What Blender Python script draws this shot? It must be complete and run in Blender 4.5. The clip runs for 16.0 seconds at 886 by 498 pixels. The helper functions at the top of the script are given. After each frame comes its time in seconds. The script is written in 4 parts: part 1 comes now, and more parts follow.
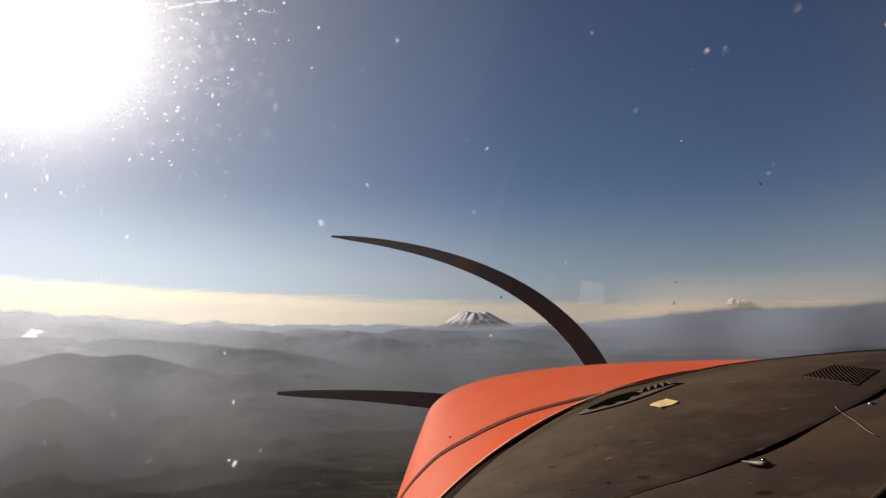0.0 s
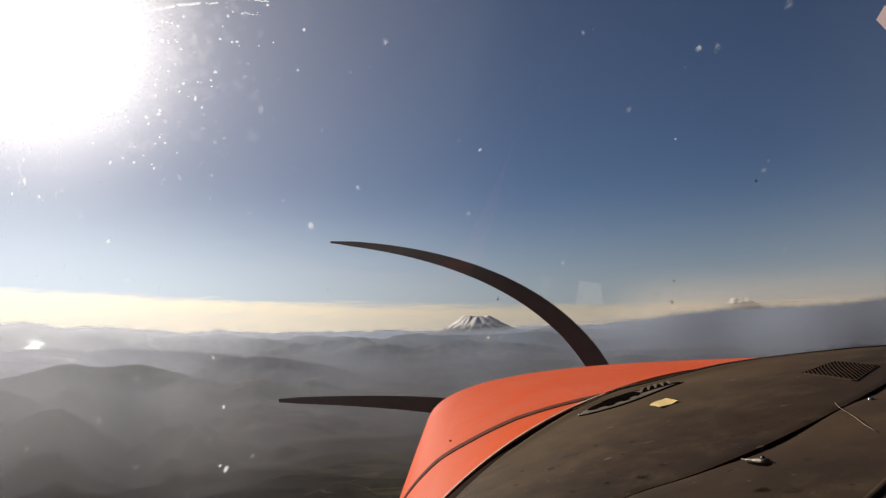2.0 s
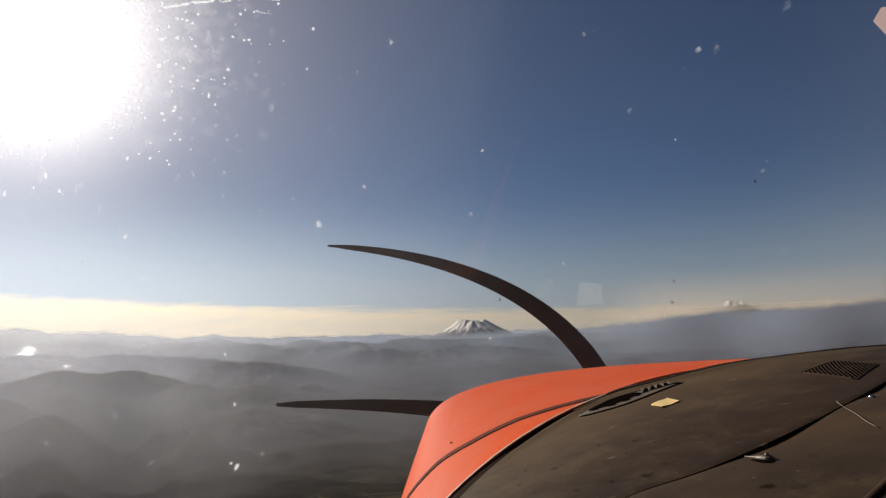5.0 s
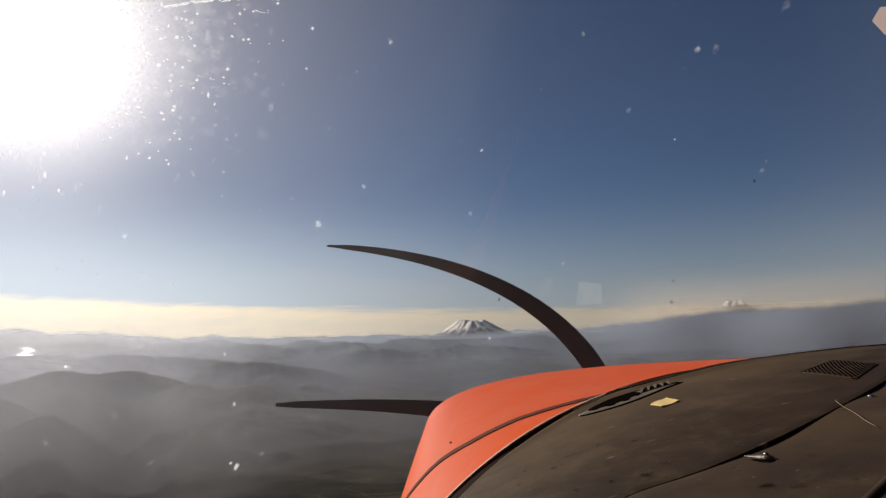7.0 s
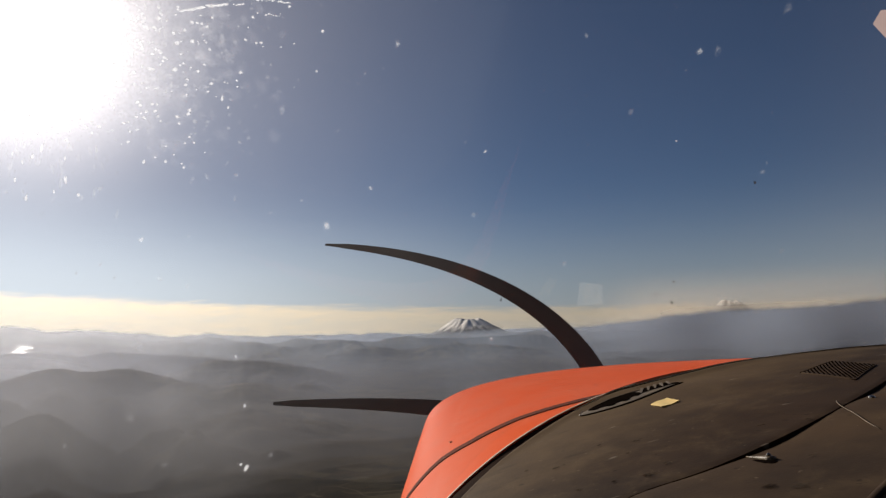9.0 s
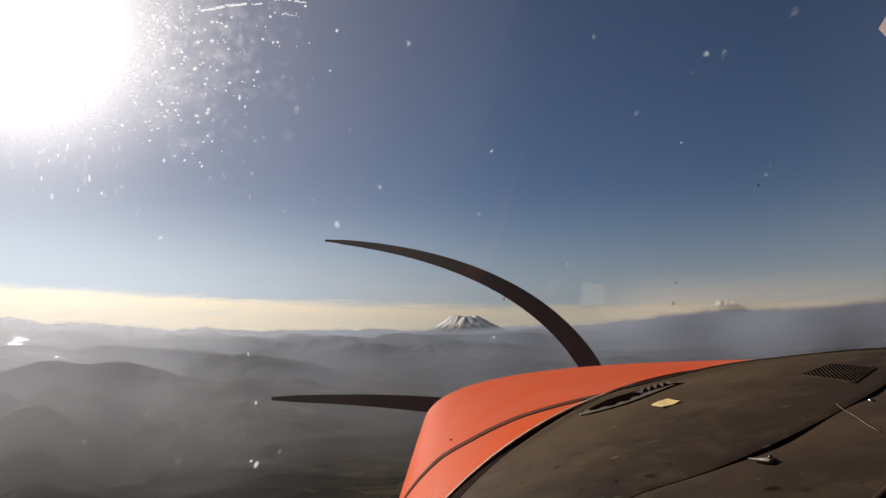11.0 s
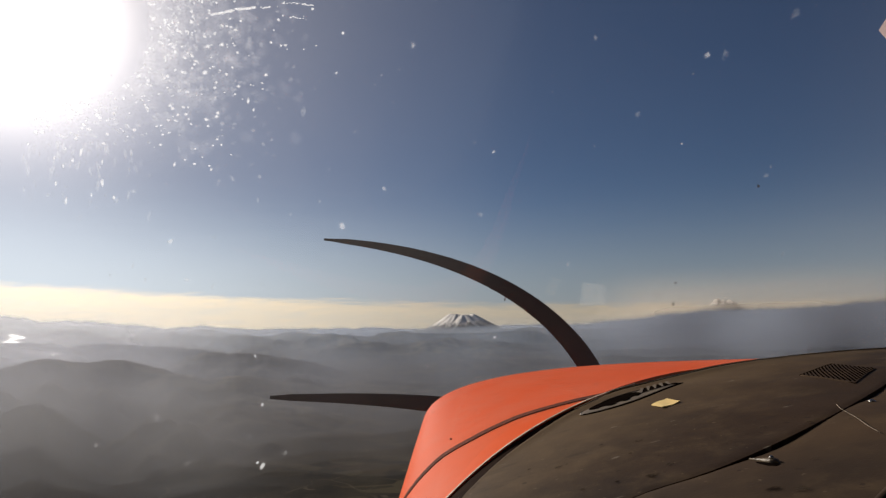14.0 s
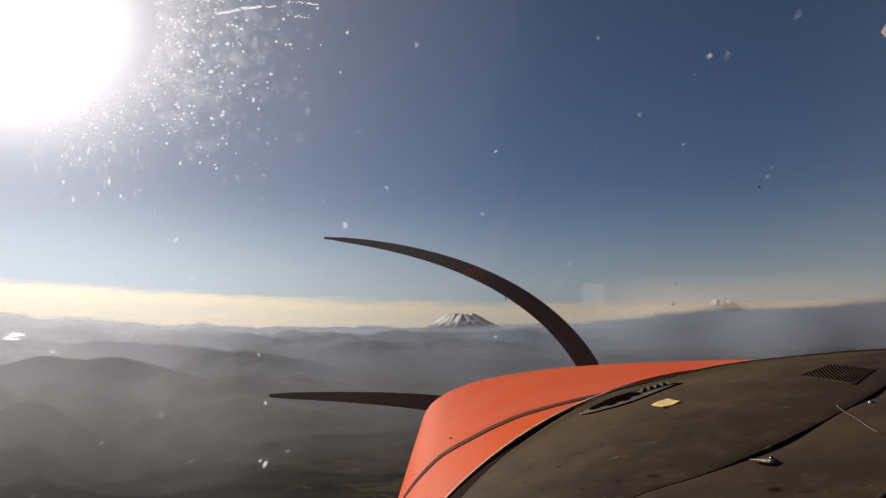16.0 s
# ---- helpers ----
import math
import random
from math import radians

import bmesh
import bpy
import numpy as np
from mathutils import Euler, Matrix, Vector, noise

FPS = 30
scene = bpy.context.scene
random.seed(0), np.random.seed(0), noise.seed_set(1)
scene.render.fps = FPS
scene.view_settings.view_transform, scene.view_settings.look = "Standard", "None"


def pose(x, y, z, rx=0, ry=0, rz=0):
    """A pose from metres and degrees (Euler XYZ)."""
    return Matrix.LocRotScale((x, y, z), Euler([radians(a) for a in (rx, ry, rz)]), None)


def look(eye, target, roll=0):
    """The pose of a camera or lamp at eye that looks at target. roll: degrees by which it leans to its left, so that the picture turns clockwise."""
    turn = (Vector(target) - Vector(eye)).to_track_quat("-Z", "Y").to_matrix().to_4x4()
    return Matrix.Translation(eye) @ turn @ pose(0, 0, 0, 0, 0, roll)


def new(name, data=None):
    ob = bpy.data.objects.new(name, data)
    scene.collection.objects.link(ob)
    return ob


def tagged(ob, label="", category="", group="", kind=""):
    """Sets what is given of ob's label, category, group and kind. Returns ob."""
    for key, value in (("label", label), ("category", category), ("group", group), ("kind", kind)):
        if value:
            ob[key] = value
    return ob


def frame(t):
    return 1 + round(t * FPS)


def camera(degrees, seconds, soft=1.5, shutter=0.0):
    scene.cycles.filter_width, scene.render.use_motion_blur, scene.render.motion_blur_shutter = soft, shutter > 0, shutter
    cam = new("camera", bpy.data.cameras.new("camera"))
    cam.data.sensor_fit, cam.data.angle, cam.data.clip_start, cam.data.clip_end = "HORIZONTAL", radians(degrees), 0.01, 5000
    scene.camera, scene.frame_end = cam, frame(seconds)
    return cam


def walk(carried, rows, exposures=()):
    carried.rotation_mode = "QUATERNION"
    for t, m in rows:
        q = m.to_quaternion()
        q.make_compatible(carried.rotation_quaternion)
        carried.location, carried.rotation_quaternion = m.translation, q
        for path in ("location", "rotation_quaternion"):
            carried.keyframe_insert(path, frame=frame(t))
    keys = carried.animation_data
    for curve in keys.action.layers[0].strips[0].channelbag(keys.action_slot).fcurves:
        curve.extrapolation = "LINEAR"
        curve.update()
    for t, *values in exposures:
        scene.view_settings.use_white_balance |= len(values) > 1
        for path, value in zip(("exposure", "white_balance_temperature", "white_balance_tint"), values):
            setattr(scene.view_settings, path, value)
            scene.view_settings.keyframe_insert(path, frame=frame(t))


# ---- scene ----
# A light aircraft in flight: the view over its nose to hazy hills and two snowy volcanoes.
# The aircraft is life size; the land below is a tenth of its size, so that it ends inside the far clip.
ALT = 200.0                      # height of the eye over the valley floor
cam = camera(70.0, 16.0, soft=1.3)
ROWS = [
    (0, 0.0055, 0.0008, 0.0011, 95.899, 0.947, 0.737),
    (0.5, 0.0063, 0.0011, 0.0010, 96.029, 1.344, 0.746),
    (1, 0.0070, 0.0014, 0.0004, 96.128, 1.507, 0.774),
    (1.5, 0.0085, 0.0019, -0.0000, 96.241, 1.794, 0.857),
    (2, 0.0096, 0.0022, -0.0004, 96.311, 1.942, 0.928),
    (2.5, 0.0086, 0.0021, -0.0014, 96.383, 1.855, 0.858),
    (3, 0.0076, 0.0019, -0.0017, 96.448, 1.956, 0.768),
    (3.5, 0.0068, 0.0018, -0.0018, 96.526, 2.166, 0.680),
    (4, 0.0060, 0.0016, -0.0020, 96.599, 2.311, 0.594),
    (6.5, 0.0032, 0.0010, -0.0038, 96.687, 2.005, 0.410),
    (7, 0.0043, 0.0013, -0.0030, 96.676, 2.250, 0.469),
    (7.5, 0.0024, 0.0008, -0.0027, 96.594, 2.008, 0.350),
    (8, 0.0009, 0.0004, -0.0024, 96.558, 1.954, 0.238),
    (8.5, 0.0005, 0.0003, -0.0019, 96.547, 2.071, 0.188),
    (9, -0.0004, 0.0000, -0.0015, 96.533, 2.120, 0.112),
    (11.5, -0.0064, -0.0018, 0.0003, 96.142, 1.234, -0.241),
    (12, -0.0076, -0.0022, 0.0008, 96.072, 1.144, -0.321),
    (12.5, -0.0086, -0.0023, -0.0001, 96.181, 1.200, -0.405),
    (13, -0.0090, -0.0024, 0.0001, 96.129, 1.102, -0.420),
    (13.5, -0.0093, -0.0026, 0.0003, 96.071, 0.953, -0.427),
    (14, -0.0082, -0.0023, 0.0011, 96.107, 1.340, -0.393),
    (14.5, -0.0078, -0.0021, 0.0010, 96.123, 1.369, -0.363),
    (15, -0.0075, -0.0021, 0.0011, 96.069, 1.237, -0.323),
    (15.5, -0.0089, -0.0026, 0.0013, 95.975, 0.962, -0.392),
    (16, -0.0095, -0.0027, 0.0013, 96.014, 1.066, -0.455),
]
walk(cam, [(t, pose(x, y, ALT + z, rx, ry, rz)) for t, x, y, z, rx, ry, rz in ROWS],
     exposures=[(0, 0.0), (2, 0.0), (7, 0.0 - 0.08), (16, 0.0 - 0.12)])
scene.cycles.transparent_max_bounces = 48

# ---- world and sun ----
SUN_EL, SUN_AZ = radians(23.0), radians(-35.3)      # azimuth from straight ahead, to the left
SUN = Vector((math.sin(SUN_AZ) * math.cos(SUN_EL), math.cos(SUN_AZ) * math.cos(SUN_EL), math.sin(SUN_EL)))


class Nodes:
    """Short hand for a node tree."""

    def __init__(self, tree):
        self.tree = tree
        tree.nodes.clear()

    def add(self, kind, inputs=None, operation=None, use_clamp=None, data_type=None, clamp=None, interpolation_type=None):
        n = self.tree.nodes.new(kind)
        if operation:
            n.operation = operation
        if use_clamp is not None:
            n.use_clamp = use_clamp
        if data_type:
            n.data_type = data_type
        if clamp is not None:
            n.clamp = clamp
        if interpolation_type:
            n.interpolation_type = interpolation_type
        for k, v in (inputs or {}).items():
            if isinstance(v, bpy.types.NodeSocket):
                self.tree.links.new(v, n.inputs[k])
            else:
                n.inputs[k].default_value = v
        return n

    def math(self, op, a, b=0.0, clamp=False):
        return self.add("ShaderNodeMath", {0: a, 1: b}, operation=op, use_clamp=clamp).outputs[0]

    def mix(self, fac, a, b):
        n = self.add("ShaderNodeMix", {"Factor": fac}, data_type="RGBA")
        for i, v in ((6, a), (7, b)):
            if isinstance(v, bpy.types.NodeSocket):
                self.tree.links.new(v, n.inputs[i])
            else:
                n.inputs[i].default_value = (*v, 1) if len(v) == 3 else v
        return n.outputs[2]

    def ramp(self, fac, lo, hi):
        return self.add("ShaderNodeMapRange", {0: fac, 1: lo, 2: hi}, clamp=True, interpolation_type="SMOOTHSTEP").outputs[0]

    def noise(self, vec, scale, detail=4.0, rough=0.55):
        ins = {"Scale": scale, "Detail": detail, "Roughness": rough}
        if vec is not None:
            ins["Vector"] = vec
        return self.add("ShaderNodeTexNoise", ins).outputs[0]


def make_world():
    w = bpy.data.worlds.new("sky")
    w.use_nodes = True
    n = Nodes(w.node_tree)
    tex = n.add("ShaderNodeTexSky")
    tex.sky_type, tex.sun_disc = "NISHITA", False
    tex.sun_elevation, tex.sun_rotation = SUN_EL, SUN_AZ
    tex.altitude, tex.air_density, tex.dust_density, tex.ozone_density = 2500.0, 1.0, 0.6, 5.0
    sky = tex.outputs[0]
    d = n.add("ShaderNodeTexCoord").outputs["Generated"]
    sep = n.add("ShaderNodeSeparateXYZ", {0: d})
    dx, dz = sep.outputs[0], sep.outputs[2]
    dot = n.add("ShaderNodeVectorMath", {0: d, 1: SUN}, operation="DOT_PRODUCT").outputs["Value"]
    dot = n.math("MAXIMUM", dot, 0.0)
    # aureole of the low sun in thin haze
    core = n.math("MULTIPLY", n.math("POWER", dot, 118.0), 2.5)
    wide = n.math("MULTIPLY", n.math("POWER", dot, 26.0), 0.215)
    far = n.math("MULTIPLY", n.math("POWER", dot, 8.0), 0.135)
    glow = n.math("ADD", n.math("ADD", core, wide), far)
    glow = n.add("ShaderNodeVectorMath", {0: (1.0, 0.90, 0.82), "Scale": glow}, operation="SCALE").outputs[0]
    # layer of thin cloud along the horizon, brighter towards the sun
    top = n.math("ADD", n.math("MULTIPLY", dx, n.math("SUBTRACT", n.math("MULTIPLY", dx, 0.04), 0.04)), 0.0225)
    streak = n.add("ShaderNodeVectorMath", {0: d, 1: (3.0, 3.0, 60.0)}, operation="MULTIPLY").outputs[0]
    wisp = n.noise(streak, 2.2, 6.0, 0.6)
    fine = n.noise(streak, 9.0, 4.0, 0.6)
    edge = n.math("ADD", top, n.math("MULTIPLY", n.math("SUBTRACT", wisp, 0.5), 0.018))
    edge = n.math("ADD", edge, n.math("MULTIPLY", n.math("SUBTRACT", fine, 0.5), 0.012))
    over = n.math("SUBTRACT", edge, dz)
    cover = n.ramp(over, -0.004, 0.010)
    soft = n.ramp(over, -0.26, 0.02)
    thick = n.math("MULTIPLY", cover, n.math("ADD", 0.25, n.math("MULTIPLY", fine, 1.1)), clamp=True)
    thick = n.math("MULTIPLY", thick, n.math("SUBTRACT", 1.0, n.math("MULTIPLY", n.ramp(over, 0.010, 0.030), 0.15)))      # densest along its upper edge
    lit = n.math("ADD", 0.44, n.math("MULTIPLY", n.math("POWER", dot, 7.5), 1.5))
    cloud = n.add("ShaderNodeVectorMath", {0: (1.05, 0.865, 0.61), "Scale": lit}, operation="SCALE").outputs[0]
    pale = n.add("ShaderNodeVectorMath", {0: (0.83, 0.925, 1.01), "Scale": n.math("MULTIPLY", lit, 0.71)}, operation="SCALE").outputs[0]
    base = n.add("ShaderNodeVectorMath", {0: sky, 1: (0.0425, 0.0391, 0.0377)}, operation="MULTIPLY").outputs[0]
    base = n.mix(n.math("MULTIPLY", n.math("POWER", soft, 2.2), 0.76), base, pale)
    col = n.mix(thick, base, cloud)
    col = n.add("ShaderNodeVectorMath", {0: col, 1: glow}, operation="ADD").outputs[0]
    bg = n.add("ShaderNodeBackground", {"Color": col, "Strength": 1.0})
    n.add("ShaderNodeOutputWorld", {"Surface": bg.outputs[0]})
    scene.world = w


make_world()
lamp = bpy.data.lights.new("sun", "SUN")
lamp.energy, lamp.angle, lamp.color = 4.4, radians(0.55), (1.0, 0.93, 0.83)
sun = new("sun", lamp)
sun.matrix_world = look((0, 0, ALT + 60), Vector((0, 0, ALT + 60)) - SUN)


# ---- materials ----
def material(name):
    m = bpy.data.materials.new(name)
    m.use_nodes = True
    return m, Nodes(m.node_tree)


def principled(n, **ins):
    names = {"color": "Base Color", "rough": "Roughness", "metal": "Metallic", "normal": "Normal", "spec": "Specular IOR Level", "coat": "Coat Weight", "coat_rough": "Coat Roughness"}
    b = n.add("ShaderNodeBsdfPrincipled", {names[k]: ((*v, 1) if isinstance(v, tuple) and len(v) == 3 else v) for k, v in ins.items()})
    n.add("ShaderNodeOutputMaterial", {"Surface": b.outputs[0]})
    return b


def worn(name, light, dark, scale, rough=0.6, bump=0.2, metal=0.0, spec=0.5, coat=0.0, fine=12.0, stain=None, amount=0.5):
    """A surface whose colour wanders between two shades at two scales, with fine relief and, if wanted, spots."""
    m, n = material(name)
    p = n.add("ShaderNodeTexCoord").outputs["Object"]
    big, small = n.noise(p, scale, 5.0), n.noise(p, scale * fine, 6.0, 0.65)
    f = n.math("ADD", n.math("MULTIPLY", n.ramp(big, 0.3, 0.7), 0.65), n.math("MULTIPLY", small, 0.35))
    col = n.mix(f, dark, light)
    if stain:
        spots = n.ramp(n.noise(p, scale * fine * 0.35, 3.0, 0.7), 0.60, 0.72)
        col = n.mix(n.math("MULTIPLY", spots, amount), col, stain)
    r = n.math("ADD", rough - 0.08, n.math("MULTIPLY", big, 0.16))
    bmp = n.add("ShaderNodeBump", {"Strength": bump, "Distance": 0.002, "Height": small})
    principled(n, color=col, rough=r, metal=metal, normal=bmp.outputs[0], spec=spec, coat=coat, coat_rough=0.15)
    return m


def paint_red():
    m, n = material("red_paint")
    p = n.add("ShaderNodeTexCoord").outputs["Object"]
    big, small = n.noise(p, 3.0, 4.0), n.noise(p, 70.0, 5.0, 0.7)
    col = n.mix(n.ramp(big, 0.3, 0.7), (0.86, 0.110, 0.023), (0.92, 0.130, 0.030))
    chips = n.ramp(n.noise(p, 42.0, 2.0, 0.5), 0.755, 0.785)
    col = n.mix(n.math("MULTIPLY", chips, 0.6), col, (0.55, 0.42, 0.34))
    dust = n.ramp(n.noise(p, 9.0, 6.0, 0.7), 0.35, 0.75)
    col = n.mix(n.math("MULTIPLY", dust, 0.16), col, (0.66, 0.36, 0.28))
    bmp = n.add("ShaderNodeBump", {"Strength": 0.06, "Distance": 0.002, "Height": small})
    principled(n, color=col, rough=n.math("ADD", 0.50, n.math("MULTIPLY", small, 0.15)), normal=bmp.outputs[0], spec=0.03)
    return m


def vinyl(name, light, dark):
    """Old padded vinyl with dust, scuffs and dark stains."""
    m, n = material(name)
    p = n.add("ShaderNodeTexCoord").outputs["Object"]
    big, mid, small = n.noise(p, 5.0, 5.0, 0.6), n.noise(p, 26.0, 5.0, 0.7), n.noise(p, 420.0, 3.0, 0.6)
    col = n.mix(n.ramp(big, 0.32, 0.68), dark, light)
    col = n.mix(n.math("MULTIPLY", n.ramp(mid, 0.45, 0.75), 0.26), col, (0.115, 0.078, 0.044))
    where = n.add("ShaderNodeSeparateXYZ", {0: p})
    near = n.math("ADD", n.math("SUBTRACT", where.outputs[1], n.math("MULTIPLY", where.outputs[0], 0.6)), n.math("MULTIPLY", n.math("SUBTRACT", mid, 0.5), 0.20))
    col = n.mix(n.math("MULTIPLY", n.ramp(near, 0.26, 0.57), 0.74), col, (0.168, 0.110, 0.059))      # paler tan towards the glass
    grit = n.ramp(n.noise(p, 230.0, 2.0, 0.5), 0.70, 0.76)
    col = n.mix(n.math("MULTIPLY", grit, 0.3), col, (0.26, 0.19, 0.12))
    stretch = n.add("ShaderNodeVectorMath", {0: p, 1: (16.0, 55.0, 30.0)}, operation="MULTIPLY").outputs[0]
    spots = n.ramp(n.noise(stretch, 1.0, 2.0, 0.5), 0.66, 0.74)
    col = n.mix(n.math("MULTIPLY", spots, 0.25), col, (0.018, 0.013, 0.010))
    scuff = n.add("ShaderNodeVectorMath", {0: p, 1: (40.0, 110.0, 60.0)}, operation="MULTIPLY").outputs[0]
    scuffs = n.ramp(n.noise(scuff, 1.0, 2.0, 0.5), 0.70, 0.78)
    col = n.mix(n.math("MULTIPLY", scuffs, 0.42), col, (0.30, 0.25, 0.19))
    fleck = n.ramp(n.noise(p, 95.0, 2.0, 0.5), 0.71, 0.75)
    col = n.mix(n.math("MULTIPLY", fleck, 0.5), col, (0.016, 0.011, 0.008))
    cloudy = n.ramp(n.noise(p, 13.0, 6.0, 0.75), 0.50, 0.72)
    col = n.mix(n.math("MULTIPLY", cloudy, 0.20), col, (0.15, 0.10, 0.055))
    bmp = n.add("ShaderNodeBump", {"Strength": 0.25, "Distance": 0.0006, "Height": n.math("ADD", small, n.math("MULTIPLY", mid, 1.5))})
    principled(n, color=col, rough=n.math("ADD", 0.52, n.math("MULTIPLY", mid, 0.2)), normal=bmp.outputs[0], spec=0.05)
    return m


def glass_material():
    """Plexiglass: clear, with a sharp weak reflection and a thin film of dust that the sun lights."""
    m, n = material("plexiglass")
    p = n.add("ShaderNodeTexCoord").outputs["Object"]
    clear = n.add("ShaderNodeBsdfTransparent", {"Color": (0.97, 0.975, 0.985, 1)})
    gloss = n.add("ShaderNodeBsdfGlossy", {"Color": (1, 1, 1, 1), "Roughness": 0.012})
    fres = n.add("ShaderNodeFresnel", {"IOR": 1.49})
    weak = n.math("MINIMUM", fres.outputs[0], 0.026)      # scratched, dull surface
    pane = n.add("ShaderNodeMixShader", {0: weak, 1: clear.outputs[0], 2: gloss.outputs[0]})
    film = n.add("ShaderNodeBsdfTranslucent", {"Color": (0.98, 0.88, 0.82, 1)})
    dirt_and_veil = n.math("MULTIPLY", n.math("ADD", 0.35, n.math("ADD", n.noise(p, 4.0, 4.0), n.noise(p, 38.0, 5.0, 0.7))), 0.005)
    where = n.add("ShaderNodeSeparateXYZ", {0: p})
    side = n.math("MULTIPLY", n.ramp(where.outputs[0], 0.08, -0.16), n.ramp(where.outputs[2], -0.08, 0.05))      # veil of sun glare put on the left end, faded out low down
    side = n.math("MULTIPLY", side, n.math("ADD", 0.020, n.math("MULTIPLY", n.noise(p, 9.0, 5.0, 0.65), 0.080)))
    # veil added at the far end to brighten that side
    far_side = n.math("MULTIPLY", n.ramp(where.outputs[0], 0.24, 0.44), n.ramp(where.outputs[2], -0.10, 0.06))
    dirt_and_veil = n.math("ADD", n.math("ADD", dirt_and_veil, side), n.math("MULTIPLY", far_side, 0.015))
    out = n.add("ShaderNodeMixShader", {0: dirt_and_veil, 1: pane.outputs[0], 2: film.outputs[0]})
    n.add("ShaderNodeOutputMaterial", {"Surface": out.outputs[0]})
    return m


def flake_material(name, colour, cover, broken=True, faded=False):
    """Dried specks on the pane: light passes through them."""
    m, n = material(name)
    t = n.add("ShaderNodeBsdfTranslucent", {"Color": (*colour, 1)})
    d = n.add("ShaderNodeBsdfDiffuse", {"Color": (*colour, 1)})
    s = n.add("ShaderNodeMixShader", {0: 0.15, 1: t.outputs[0], 2: d.outputs[0]})
    c = n.add("ShaderNodeBsdfTransparent")
    p = n.add("ShaderNodeTexCoord").outputs["Object"]
    f = n.math("MULTIPLY", n.ramp(n.noise(p, 260.0, 3.0), 0.3, 0.6), cover) if broken else cover
    if faded:                                         # thins out towards its rim
        body = n.add("ShaderNodeAttribute")
        body.attribute_name = "body"
        f = n.math("MULTIPLY", f, n.ramp(body.outputs["Fac"], 0.0, 0.8))
    out = n.add("ShaderNodeMixShader", {0: f, 1: c.outputs[0], 2: s.outputs[0]})
    n.add("ShaderNodeOutputMaterial", {"Surface": out.outputs[0]})
    return m


def haze_material(alpha, sector=None, tint=(0.335, 0.362, 0.438, 1)):
    """Translucent sheet standing in for haze: lets most light through, scatters some of the sun's, thins out with
    height; tint sets how bright it looks.
    """
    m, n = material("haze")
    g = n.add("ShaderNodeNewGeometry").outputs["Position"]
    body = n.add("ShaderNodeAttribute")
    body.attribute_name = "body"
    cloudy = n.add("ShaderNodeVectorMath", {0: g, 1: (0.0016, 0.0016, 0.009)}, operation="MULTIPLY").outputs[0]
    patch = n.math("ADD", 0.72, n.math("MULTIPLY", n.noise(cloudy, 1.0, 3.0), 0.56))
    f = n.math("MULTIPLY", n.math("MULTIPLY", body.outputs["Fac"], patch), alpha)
    if sector:                                          # a sheet on one side only, fading out between two azimuths
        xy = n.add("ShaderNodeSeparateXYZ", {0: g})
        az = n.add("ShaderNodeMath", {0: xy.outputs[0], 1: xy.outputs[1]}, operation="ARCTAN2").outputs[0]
        f = n.math("MULTIPLY", f, n.ramp(az, radians(sector[0]), radians(sector[1])))
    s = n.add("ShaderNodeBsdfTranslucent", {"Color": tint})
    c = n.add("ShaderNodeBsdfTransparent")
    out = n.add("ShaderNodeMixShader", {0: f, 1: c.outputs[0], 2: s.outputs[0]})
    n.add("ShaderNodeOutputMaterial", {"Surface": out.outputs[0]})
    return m


